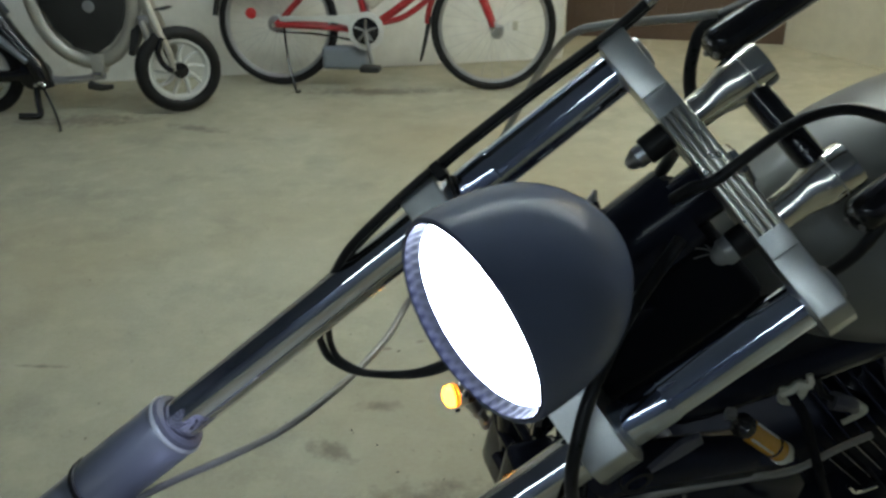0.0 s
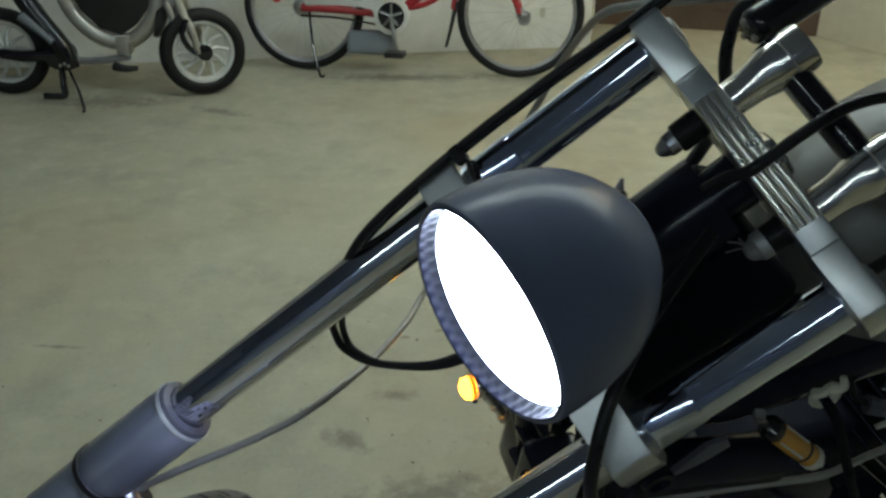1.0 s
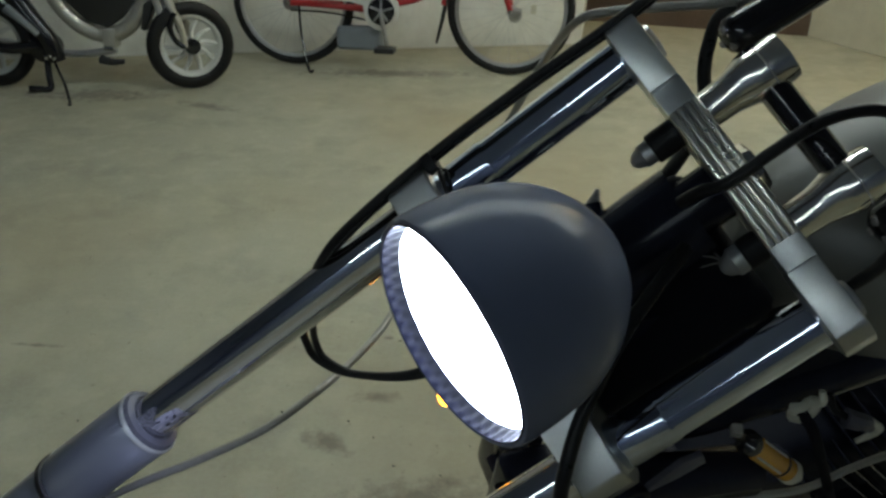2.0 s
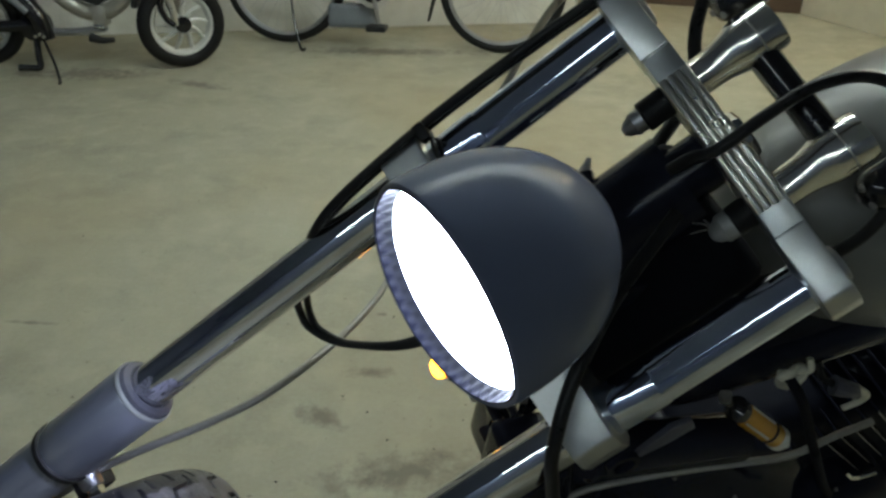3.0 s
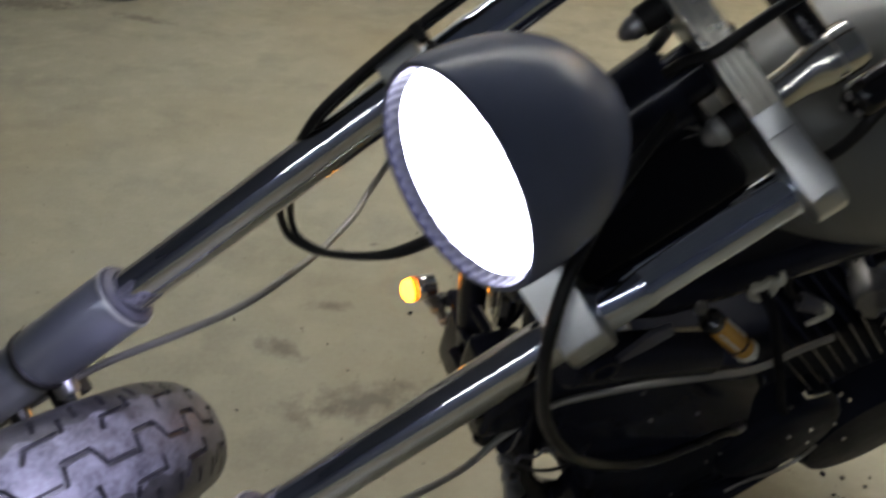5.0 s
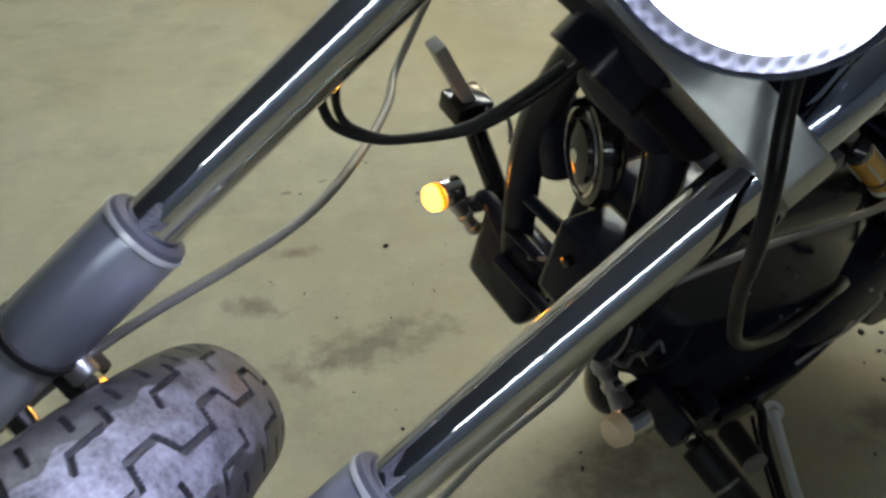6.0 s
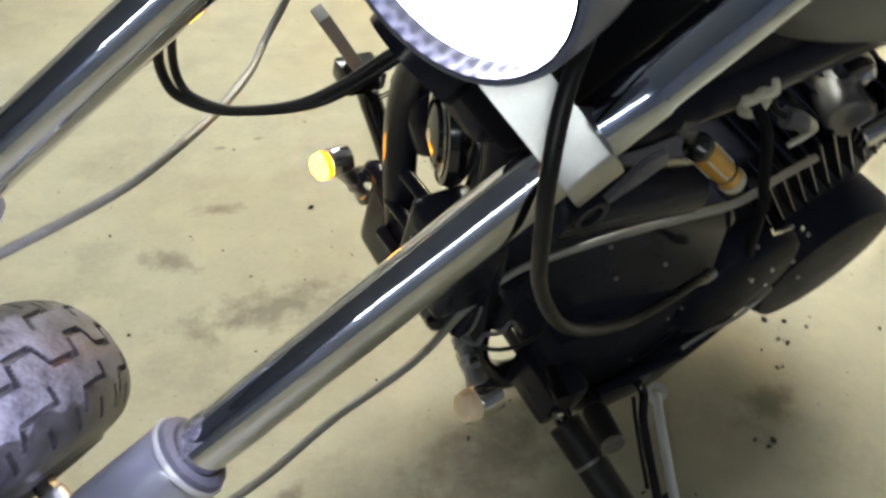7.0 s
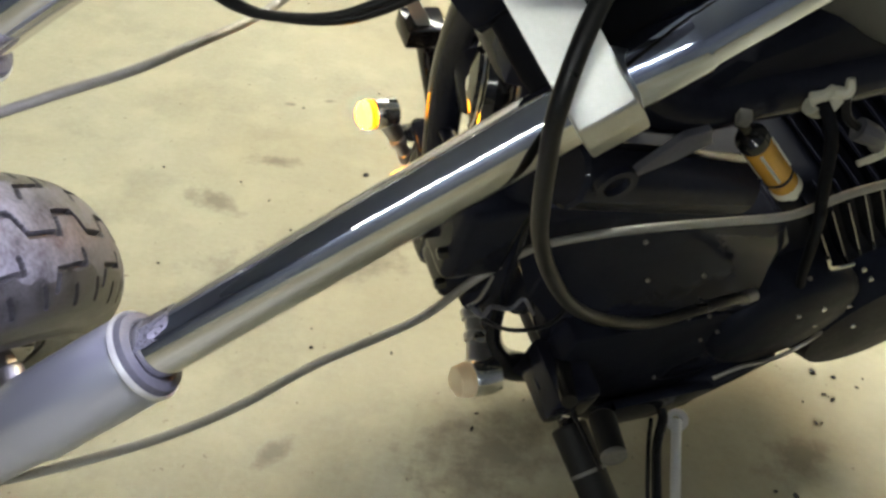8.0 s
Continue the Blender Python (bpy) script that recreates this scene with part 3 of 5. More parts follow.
    part("front_plate", plate([(-0.075, 0.440), (-0.01, 0.455), (0.012, 0.449), (-0.02, 0.438)], 0.05, 0.003, Matrix.Translation((0, 0.025, 0)) @ Matrix.Rotation(radians(90), 4, "X")), BLACK_PANEL, sc)
    return sc


folding_scooter = scooter()
folding_scooter.matrix_basis = pose(-1.37, 3.90, 0.002, -3, 0, 9)

rng = random.Random(5)
bm = bmesh.new()
for k in range(130):
    x, y = (0.98 + rng.gauss(0, 0.22), 1.36 + rng.gauss(0, 0.16)) if k < 45 else (0.1 + rng.gauss(0, 0.5), 1.5 + rng.gauss(0, 0.5))
    r = rng.uniform(0.002, 0.007) if k < 70 else rng.uniform(0.0015, 0.004)
    bmesh.ops.create_icosphere(bm, subdivisions=1, radius=r, matrix=pose(x, y, r * 0.35, rng.uniform(0, 360), 0, rng.uniform(0, 360)) @ Matrix.Diagonal((1.0, rng.uniform(0.4, 0.9), 0.5, 1)))
tagged(part("floor_crumbs", bm, ENGINE_BLACK), "small dark crumbs of dirt on the floor", "dirt", kind="stuff")

# ---- the motorcycle ----


def axes(x, y, z, o):
    """A pose from three directions, made square."""
    z = Vector(z).normalized()
    x = (Vector(x) - z * Vector(x).dot(z)).normalized()
    y = z.cross(x)
    m = Matrix((x, y, z)).transposed().to_4x4()
    m.translation = o
    return m


BASE = Vector((0.30, 1.05, 0.0))
FREE = Matrix.Translation(-BASE)
# fork: x to the rider's left, y rearward, z up along the tubes; origin midway between the dust seals
FORK = axes((0.6176, -0.4731, -0.6283), (0.2059, 0.8682, -0.4514), (0.7591, 0.1494, 0.6336), (-0.0565, 0.8791, 0.5038))
# chassis: x to the rider's left, y rearward, z up
CHASSIS = axes((0.431, -0.8455, -0.3156), (0.891, 0.454, 0.0), (0.1433, -0.2812, 0.949), (-0.0503, 0.9052, 0.4902))
INF, INC = FREE @ FORK, FREE @ CHASSIS
HALF = 0.1193

motorcycle = thing("motorcycle", "chrome-forked chopper with grey bullet headlight, leaning on its stand", "motorcycle", Matrix.Translation(BASE))


def fw(x, y, z):
    return FORK @ Vector((x, y, z))


def cw(x, y, z):
    return CHASSIS @ Vector((x, y, z))


# fork tubes and legs
for side, word in ((-1, "far"), (1, "near")):
    x = side * HALF
    tube = part("fork_tube", lathe([(0.0195, -0.03), (0.0207, 0.0), (0.0207, 0.335), (0.019, 0.337)], 40, Matrix.Translation((x, 0, 0))),
                CHROME, motorcycle, "polished chrome fork tube", INF)
    part("upper_tube", lathe([(0.019, 0.333), (0.0207, 0.336), (0.0207, 0.398), (0.0204, 0.400), (0.0196, 0.402), (0.0196, 0.553), (0.017, 0.5545)], 40, Matrix.Translation((x, 0, 0))), SATIN_CHROME, motorcycle, "bright upper fork tube between the clamps", INF)
    bm = bmesh.new()
    cols = [[bm.verts.new((x + 0.0209 * math.cos(a), 0.0209 * math.sin(a), 0.012 + 0.005 * math.sin(5 * a) + (0.016 + 0.009 * math.sin(7 * a)) * k / 6)) for a in [radians(d) for d in (range(262, 306, 4) if side < 0 else range(222, 266, 4))]] for k in range(7)]
    for c0, c1 in zip(cols, cols[1:]):
        for k in range(len(c0) - 1):
            bm.faces.new((c0[k], c0[k + 1], c1[k + 1], c1[k]))
    part("scuffed_patch", bm, SCRATCHED_CHROME, tube, "scuffed and pitted patch above the seal")
    leg = part("fork_leg", lathe([(0.024, 0.006), (0.0265, 0.008), (0.030, 0.004), (0.0315, -0.004), (0.0315, -0.095), (0.0300, -0.100), (0.0285, -0.115), (0.0275, -0.20), (0.0265, -0.34), (0.024, -0.385),
                                  (0.014, -0.395)], 40, Matrix.Translation((x, 0, 0))), SILVER_LEG, motorcycle, "silver painted lower fork leg", INF)
    part("dust_seal", lathe([(0.0209, 0.004), (0.0213, 0.0095), (0.0235, 0.0105), (0.0290, 0.0085), (0.0305, 0.005), (0.0308, 0.002)], 40, Matrix.Translation((x, 0, 0)), False), SEAL_GREY, leg, "dusty blue-grey rubber dust seal")
    part("retaining_ring", lathe([(0.0305, 0.0035), (0.0315, 0.0050), (0.0323, 0.0030), (0.0323, 0.0005), (0.0313, -0.0005)], 40, Matrix.Translation((x, 0, 0)), False), BRIGHT_RING, leg, "bright ring round the seal")
    inward = -side
    stud = lathe([(0.011, 0.0), (0.011, 0.028), (0.0095, 0.030)], 20, along((x + inward * 0.012, 0.012, -0.107), (x + inward * 0.06, 0.016, -0.109)))
    part("fender_boss", stud, CAST_ALU, leg)
    part("fender_bolt", lathe([(0.0085, 0.0), (0.0085, 0.010), (0.0075, 0.012), (0.0045, 0.012), (0.0045, 0.008)], 6, along((x + inward * 0.041, 0.0145, -0.108), (x + inward * 0.06, 0.016, -0.109))), POLISHED_STEEL, leg, "bright bolt head")
    part("lower_boss", rod((x + inward * 0.010, 0.01, -0.165), (x + inward * 0.050, 0.018, -0.172), 0.013, 0.010, 18), POLISHED_STEEL, leg)
    part("leg_lug", block((x - 0.011 + inward * 0.012, 0.016, -0.19), (x + 0.011 + inward * 0.012, 0.040, -0.14), 0.005), SILVER_LEG, leg)
    part("axle_clamp", block((x - 0.022, -0.030, -0.392), (x + 0.022, 0.034, -0.335), 0.010), SILVER_LEG, leg)
    if side < 0:
        part("cable_tie", lathe([(0.0295, 0.004), (0.0325, 0.003), (0.0325, -0.003), (0.0295, -0.004)], 32, Matrix.Translation((x, 0, -0.106)) @ Matrix.Rotation(radians(7), 4, "X"), False), RUBBER, leg, "black strap round the leg")
        part("strap_lock", block((x + 0.022, 0.018, -0.135), (x + 0.045, 0.040, -0.10), 0.005), RUBBER, leg)
    part("cap_nut", lathe([(0.0150, 0.548), (0.0150, 0.5555), (0.0142, 0.5575), (0.010, 0.5585), (0.008, 0.5545)], 24, Matrix.Translation((x, 0, 0))), CAST_ALU, motorcycle, "", INF)

# upper clamp: end blocks with round noses, a slanted waist and a fluted middle
end = [(0.080, -0.034), (0.135, -0.034), (0.146, -0.026), (0.151, -0.010), (0.150, 0.012), (0.140, 0.028), (0.119, 0.033), (0.098, 0.030), (0.080, 0.024)]
clamp = part("upper_clamp", plate([(-0.082, -0.027), (0.082, -0.027), (0.082, 0.024), (0.04, 0.045), (-0.04, 0.045), (-0.082, 0.024)], 0.0245, 0.002, Matrix.Translation((0, 0, 0.5290))), BRUSHED, motorcycle,
             "milled aluminium upper triple clamp", INF)
for side in (-1, 1):
    outline = [(side * px, py) for px, py in end]
    part("clamp_end", plate(outline if side > 0 else outline[::-1], 0.0245, 0.0022, Matrix.Translation((0, 0, 0.5280))), BRUSHED, clamp, "brushed aluminium clamp end")
for k in range(4):
    z = 0.5322 + k * 0.0061
    bm = lathe([(0.0020, -0.060), (0.0030, -0.0585), (0.0030, 0.0585), (0.0020, 0.060)], 12, Matrix.Translation((0, -0.0275, z)) @ Matrix.Diagonal((1, 0.55, 1, 1)) @ Matrix.Rotation(radians(90), 4, "Y"))
    part("flute", bm, MACHINED, clamp, "bright machined flute")
for x in (-0.046, 0.050):
    part("pinch_bolt", lathe([(0.006, 0), (0.006, 0.006), (0.005, 0.007)], 6, along((x * 2.2, 0.03, 0.540), (x * 2.2, 0.05, 0.540))), POLISHED_STEEL, clamp)
part("stem_nut", lathe([(0.022, 0.552), (0.022, 0.559), (0.019, 0.564), (0.008, 0.565)], 6, Matrix.Translation((0, 0.03, 0))), POLISHED_STEEL, motorcycle, "", INF)
part("steering_stem", rod((0, 0.03, 0.32), (0, 0.03, 0.532), 0.024), ENGINE_BLACK, motorcycle, "", INF)

# lower clamp
low = [(-0.108, -0.032), (0.108, -0.032), (0.135, -0.031), (0.145, -0.022), (0.150, -0.004), (0.147, 0.018), (0.132, 0.032), (0.108, 0.034), (0.06, 0.05), (-0.06, 0.05), (-0.108, 0.034), (-0.132, 0.032),
       (-0.147, 0.018), (-0.151, -0.004), (-0.147, -0.024), (-0.138, -0.032)]
lower = part("lower_clamp", plate(low, 0.037, 0.0022, Matrix.Translation((0, 0, 0.3175))), BRUSHED, motorcycle, "brushed aluminium lower triple clamp", INF)
for x in (-0.142, 0.142):
    part("pinch_bolt", lathe([(0.006, 0), (0.006, 0.006), (0.005, 0.007)], 6, along((x, 0.022, 0.336), (x * 1.02, 0.04, 0.336))), POLISHED_STEEL, lower)

# risers, their bolts, and the bar
for x in (-0.051, 0.053):
    riser = part("riser", lathe([(0.0146, 0.5530), (0.0146, 0.557), (0.0147, 0.566), (0.0154, 0.576), (0.0176, 0.585), (0.0194, 0.592), (0.0200, 0.597), (0.0200, 0.618), (0.0190, 0.623), (0.011, 0.6245)], 36, Matrix.Translation((x, 0, 0))),
                 SATIN_STEEL, motorcycle, "polished steel handlebar riser", INF)
    part("seam", lathe([(0.01985, 0.6045), (0.02015, 0.6048), (0.02015, 0.6057), (0.01985, 0.606)], 36, Matrix.Translation((x, 0, 0)), False), CAST_ALU, riser)
    low, r = (0.506, 0.0098) if x < 0 else (0.513, 0.0115)
    bush = part("riser_bushing", rod((x, 0, 0.5300), (x, 0, low), 0.0125), RUBBER, motorcycle, "black rubber bushing under the clamp", INF)
    part("acorn_nut", lathe([(r, 0.0), (r, 0.008), (r * 0.82, 0.010), (r * 0.63, 0.015), (r * 0.3, 0.018), (0.001, 0.0185)], 12, along((x, 0, low), (x, 0, 0.48))), CAST_ALU if x < 0 else DULL_CASTING, bush, "dull acorn nut")
for dx, dy, dz in ((-0.016, -0.004, -0.010), (-0.014, 0.003, -0.002), (-0.010, -0.006, -0.016)):
    part("wire_strand", sweep([(0.053, 0.0, 0.500), (0.053 + dx * 0.6, dy * 0.5, 0.500 + dz * 0.3), (0.053 + dx, dy, 0.500 + dz)], (0.0011, 0.0005), 6, 3), DULL_STEEL, motorcycle, "frayed wire strand at the nut", INF)
bar = part("handlebar", sweep([(-0.070, 0, 0.602), (-0.03, 0, 0.602), (0.03, 0, 0.602), (0.070, 0, 0.602)], 0.0122, 20, 4), BLACK_PAINT, motorcycle, "gloss black handlebar", INF)
for side in (-1, 1):
    foot, tip = Vector((side * 0.0908, 0.023, 0.602)), Vector((side * 0.086, 0.102, 0.860))
    arm = part("bar_arm", lathe([(0.004, -0.003), (0.011, -0.001), (0.0152, 0.004), (0.0160, 0.010), (0.0160, 0.128), (0.0148, 0.130), (0.0112, 0.130), (0.0112, 0.26), (0.010, 0.262)], 28, along(foot, tip)), BLACK_PAINT, bar)
    for turn in (40, 160, 280):
        a = along(foot, tip) @ Matrix.Rotation(radians(turn), 4, "Z") @ Matrix.Translation((0.0085, 0, 0.0005))
        part("arm_bolt", lathe([(0.0032, 0.002), (0.0032, -0.003), (0.0022, -0.0042), (0.0008, -0.0042)], 8, a), DULL_STEEL, arm)

# bullet headlight
def peaked(bm, m, low):
    """Draws the rim of a turned body forward on its upper side."""
    back = m.inverted()
    for v in bm.verts:
        q = back @ v.co
        if q.z > low:
            q.z += 0.0095 * max(0.0, math.cos(math.atan2(q.y, q.x) - radians(82))) * min(1.0, (q.z - low) / (0.0075 - low))
            v.co = m @ q
    return bm


LAMP = along((0.002, -0.1920, 0.3560), (0.002, -0.1920 - 0.643, 0.3560 - 0.766)) @ Matrix.Scale(1.015, 4)
headlight = part("headlight", peaked(lathe([(0.0690, 0.0066), (0.0713, 0.0080), (0.0731, 0.0072), (0.0741, 0.004), (0.0745, -0.010), (0.0741, -0.022), (0.0733, -0.031), (0.0719, -0.041), (0.0696, -0.051), (0.0661, -0.061), (0.0610, -0.0715), (0.0542, -0.0817),
                                      (0.0455, -0.0917), (0.0350, -0.1005), (0.0226, -0.107), (0.0100, -0.1105), (0.001, -0.1115)], 72, LAMP, False), LAMP, -0.03), PRIMER, motorcycle, "matt dark grey primed bullet headlight", INF)
bm = bmesh.new()
seg, rings = 240, []
for r, z, wav in ((0.0700, 0.0058, 0), (0.0702, 0.0075, 0), (0.0692, 0.0079, 0), (0.0687, 0.0060, 0.0004), (0.0684, 0.0035, 0.0008), (0.0681, 0.0010, 0.0008), (0.0678, -0.0020, 0.0004), (0.0675, -0.0060, 0)):
    rings.append([bm.verts.new(LAMP @ Vector(((r + wav * math.cos(48 * a)) * math.cos(a), (r + wav * math.cos(48 * a)) * math.sin(a), z))) for a in [2 * math.pi * k / seg for k in range(seg)]])
for a, b in zip(rings, rings[1:]):
    for k in range(seg):
        bm.faces.new((a[k], a[(k + 1) % seg], b[(k + 1) % seg], b[k]))
part("lens_ring", peaked(bm, LAMP, 0.003), LED_RING, headlight, "scalloped lens ring")
bm = bmesh.new()
for k in range(48):
    a = 2 * math.pi * (k + 0.5) / 48
    m = LAMP @ Matrix.Rotation(a, 4, "Z") @ Matrix.Translation((0.0687, 0, 0.0022))
    bmesh.ops.create_icosphere(bm, subdivisions=2, radius=1.0, matrix=m @ Matrix.Diagonal((0.0011, 0.0017, 0.0026, 1)))
part("bead_ring", bm, LENS_BEAD, headlight, "clear moulded beads round the lens")
part("lit_lens", lathe([(0.0675, -0.0056), (0.0664, -0.0034), (0.056, -0.0022), (0.030, -0.0016), (0.004, -0.0016)], 64, LAMP), LED_GLOW, headlight, "glaring white lit lens")
part("back_bowl", lathe([(0.0672, -0.011), (0.060, -0.017), (0.02, -0.025)], 40, LAMP), BLACK_PAINT, headlight)
part("mount_stalk", rod((0, -0.16, 0.405), (0, -0.028, 0.342), 0.013, 0.016), ENGINE_BLACK, headlight)
part("mount_bolt", lathe([(0.006, 0), (0.006, 0.006), (0.003, 0.014), (0.002, 0.018)], 12, along((-0.045, 0.03, 0.440), (-0.058, 0.03, 0.456))), CAST_ALU, headlight)

# front wheel
TYRE_R, TYRE_W = 0.324, 0.064
AXLE = Matrix.Translation((0, 0.012, -0.362))


PERIODS, STEP = 26, 96
PITCH = 0.0783


def groove(a, x):
    """How deep the tread is cut, 0 to 1, at arc length a and arc offset x from the crown."""
    zig = [(0.0, 0.007), (0.036, 0.007), (0.041, -0.007), (0.069, -0.008), (PITCH, 0.007)]
    hook = [(0.060, 0.021), (0.062, 0.032), (0.022, 0.034), (0.019, 0.052)]
    far_hook = [(0.014, -0.021), (0.022, -0.033), (0.058, -0.035), (0.064, -0.050)]
    cuts = [(0.004, 0.046), (0.010, 0.066)], [(0.046, 0.050), (0.052, 0.068)], [(0.038, -0.048), (0.046, -0.066)], [(0.002, -0.046), (0.010, -0.064)]
    best = 1.0
    for k in (-PITCH, 0, PITCH):
        for line in (zig, hook, far_hook, *cuts):
            for (a0, x0), (a1, x1) in zip(line, line[1:]):
                da, dx = a1 - a0, x1 - x0
                t = max(0.0, min(1.0, ((a - k - a0) * da + (x - x0) * dx) / (da * da + dx * dx + 1e-12)))
                best = min(best, math.hypot(a - k - a0 - t * da, x - x0 - t * dx))
    return max(0.0, min(1.0, (0.0026 - best) / 0.0008))


offsets = [-0.148 + 0.068 * k / 16 for k in range(16)] + [-0.080 + 0.160 * k / 200 for k in range(201)] + [0.080 + 0.068 * (k + 1) / 16 for k in range(16)]
cell = [[groove(PITCH * i / STEP, x) if abs(x) < 0.079 else 0.0 for x in offsets] for i in range(STEP)]
bm = bmesh.new()
rows = []
for i in range(PERIODS * STEP):
    a = 2 * math.pi * i / (PERIODS * STEP)
    row = []
    for j, arc in enumerate(offsets):
        ang = arc / 0.0658
        x = TYRE_W * math.copysign(abs(math.sin(ang)) ** 0.9, math.sin(ang))
        drop = 0.066 * (1 - math.cos(ang)) * (0.75 if abs(ang) < 1.2 else 0.75 + 0.07 * min(1.0, (abs(ang) - 1.2) / 0.3))
        rr = TYRE_R - drop - 0.005 * cell[i % STEP][j]
        x += math.copysign(0.0035, x) if 0.106 < abs(arc) < 0.114 or 0.122 < abs(arc) < 0.126 else 0.0
        row.append(bm.verts.new(AXLE @ Vector((x, rr * math.sin(a), rr * math.cos(a)))))
    rows.append(row)
for i, row in enumerate(rows):
    nxt = rows[(i + 1) % len(rows)]
    for j in range(len(offsets) - 1):
        f = bm.faces.new((row[j], nxt[j], nxt[j + 1], row[j + 1]))
        # groove shade is put into the colour; the darker shoulders share that rubber
        cut = cell[i % STEP][j] + cell[i % STEP][j + 1] > 1.0
        f.material_index = 0 if abs(offsets[j]) < 0.037 + 0.004 * math.sin(i * 0.13) + 0.003 * math.sin(i * 0.071) and not cut else 1
turn_x = AXLE @ Matrix.Rotation(radians(90), 4, "Y")
hub = part("front_wheel", lathe([(0.02, -0.085), (0.045, -0.075), (0.045, -0.06), (0.028, -0.045), (0.028, 0.045), (0.045, 0.06), (0.045, 0.075), (0.02, 0.085)], 32, turn_x), CAST_ALU, motorcycle, "front wheel with worn wide tyre", INF)
tyre = part("tyre", bm, TYRE_RUBBER, hub, "wide black tyre with zigzag tread, worn and scuffed", smooth=50)
tyre.data.materials.append(SHOULDER_SHADE_RUBBER)
part("rim", lathe([(0.225, -0.052), (0.235, -0.050), (0.232, -0.042), (0.206, -0.03), (0.198, 0), (0.206, 0.03), (0.232, 0.042), (0.235, 0.050), (0.225, 0.052), (0.202, 0.036), (0.190, 0.0), (0.202, -0.036), (0.225, -0.052)], 64,
                  turn_x, False), BLACK_PAINT, hub, "black painted rim")
for k in range(9):
    a = 2 * math.pi * k / 9
    part("spoke", rod(AXLE @ Vector((0, 0.03 * math.cos(a), 0.03 * math.sin(a))), AXLE @ Vector((0, 0.20 * math.cos(a + 0.1), 0.20 * math.sin(a + 0.1))), 0.014, 0.010, 10), BLACK_PAINT, hub)
part("axle", rod((-0.135, 0.012, -0.362), (0.135, 0.012, -0.362), 0.011), POLISHED_STEEL, motorcycle, "", INF)

# cables
lines = [(-0.142, -0.030, 0.585), (-0.141, -0.0285, 0.546), (-0.146, -0.0275, 0.450), (-0.147, -0.027, 0.360), (-0.142, -0.026, 0.275), (-0.136, -0.016, 0.235), (-0.133, 0.025, 0.195), (-0.125, 0.075, 0.150), (-0.112, 0.097, 0.133),
         (-0.094, 0.100, 0.133), (-0.066, 0.100, 0.152), (-0.036, 0.100, 0.193), (-0.023, 0.100, 0.230), (-0.014, 0.098, 0.289)]
part("brake_hose", sweep([fw(*q) for q in lines], 0.0042, 10, 6), CABLE_BLACK, motorcycle, "black cable strapped along the fork tube", FREE)
part("brake_hose", sweep([fw(q[0] + (0.007 if k > 5 else 0.001), q[1] + (0.0 if k > 5 else 0.008), q[2] + (0.008 if k > 6 else 0)) for k, q in enumerate(lines)], 0.0036, 10, 6), CABLE_BLACK, motorcycle, "black cable strapped along the fork tube", FREE)
part("hose_fitting", sweep([fw(-0.142, -0.030, 0.578), fw(-0.143, -0.030, 0.60), fw(-0.145, -0.028, 0.625), fw(-0.148, -0.020, 0.66)], (0.0055, 0.0075), 12, 4), POLISHED_STEEL, motorcycle, "bright hose end fitting", FREE)
ring = [fw(-HALF + 0.0235 * math.cos(a) - 0.003, 0.0235 * math.sin(a) - 0.003, 0.362 + 0.003 * math.sin(a * 2)) for a in [2 * math.pi * k / 20 for k in range(21)]]
part("cable_tie", sweep(ring, 0.0022, 6, 1, curved=False), RUBBER, motorcycle, "", FREE)
part("strap_end", block((-0.150, -0.034, 0.357), (-0.134, -0.022, 0.367), 0.002), RUBBER, motorcycle, "", INF)
grey = [(-0.107, 0.052, 0.645), (-0.119, 0.050, 0.628), (-0.132, 0.050, 0.608), (-0.150, 0.050, 0.584), (-0.176, 0.052, 0.549), (-0.191, 0.060, 0.520), (-0.207, 0.14, 0.475), (-0.208, 0.20, 0.430), (-0.185, 0.25, 0.340), (-0.152, 0.27, 0.245), (-0.125, 0.255, 0.186), (-0.100, 0.205, 0.165),
        (-0.080, 0.150, 0.135), (-0.064, 0.082, 0.106), (-0.059, 0.045, 0.072), (-0.065, 0.018, 0.024), (-0.079, 0.012, -0.040), (-0.090, 0.022, -0.10), (-0.098, 0.035, -0.18), (-0.105, 0.04, -0.26)]
part("brake_line", sweep([fw(*q) for q in grey], 0.0038, 10, 6), CABLE_GREY, motorcycle, "grey sheathed line looping to the wheel", FREE)
hose = [fw(0.025, -0.012, 0.485), fw(0.050, -0.040, 0.42), fw(0.073, -0.056, 0.378), fw(0.092, -0.060, 0.348)] + [Vector(q) for q in ((0.245, 0.819, 0.653), (0.247, 0.823, 0.621), (0.251, 0.834, 0.589), (0.258, 0.852, 0.554), (0.275, 0.879, 0.508), (0.305, 0.924, 0.45), (0.347, 0.972, 0.402), (0.4, 1.017, 0.372), (0.455, 1.057, 0.366))] + [cw(0.122, 0.565, -0.093), cw(0.116, 0.598, -0.113)]
part("clutch_hose", sweep(hose, 0.0056, 12, 6), CABLE_BLACK, motorcycle, "thick black hose looping down to the engine", FREE)
part("hose_union", rod(cw(0.115, 0.593, -0.113), cw(0.112, 0.613, -0.113), 0.0066, seg=12), DULL_STEEL, motorcycle, "", FREE)
over = [fw(-0.004, -0.020, 0.500), fw(0.000, -0.036, 0.516), fw(0.007, -0.046, 0.533), fw(0.007, -0.047, 0.571), fw(0.009, -0.044, 0.607), fw(0.021, -0.036, 0.637), fw(0.042, -0.022, 0.657), fw(0.060, -0.002, 0.672), fw(0.075, 0.02, 0.70)]
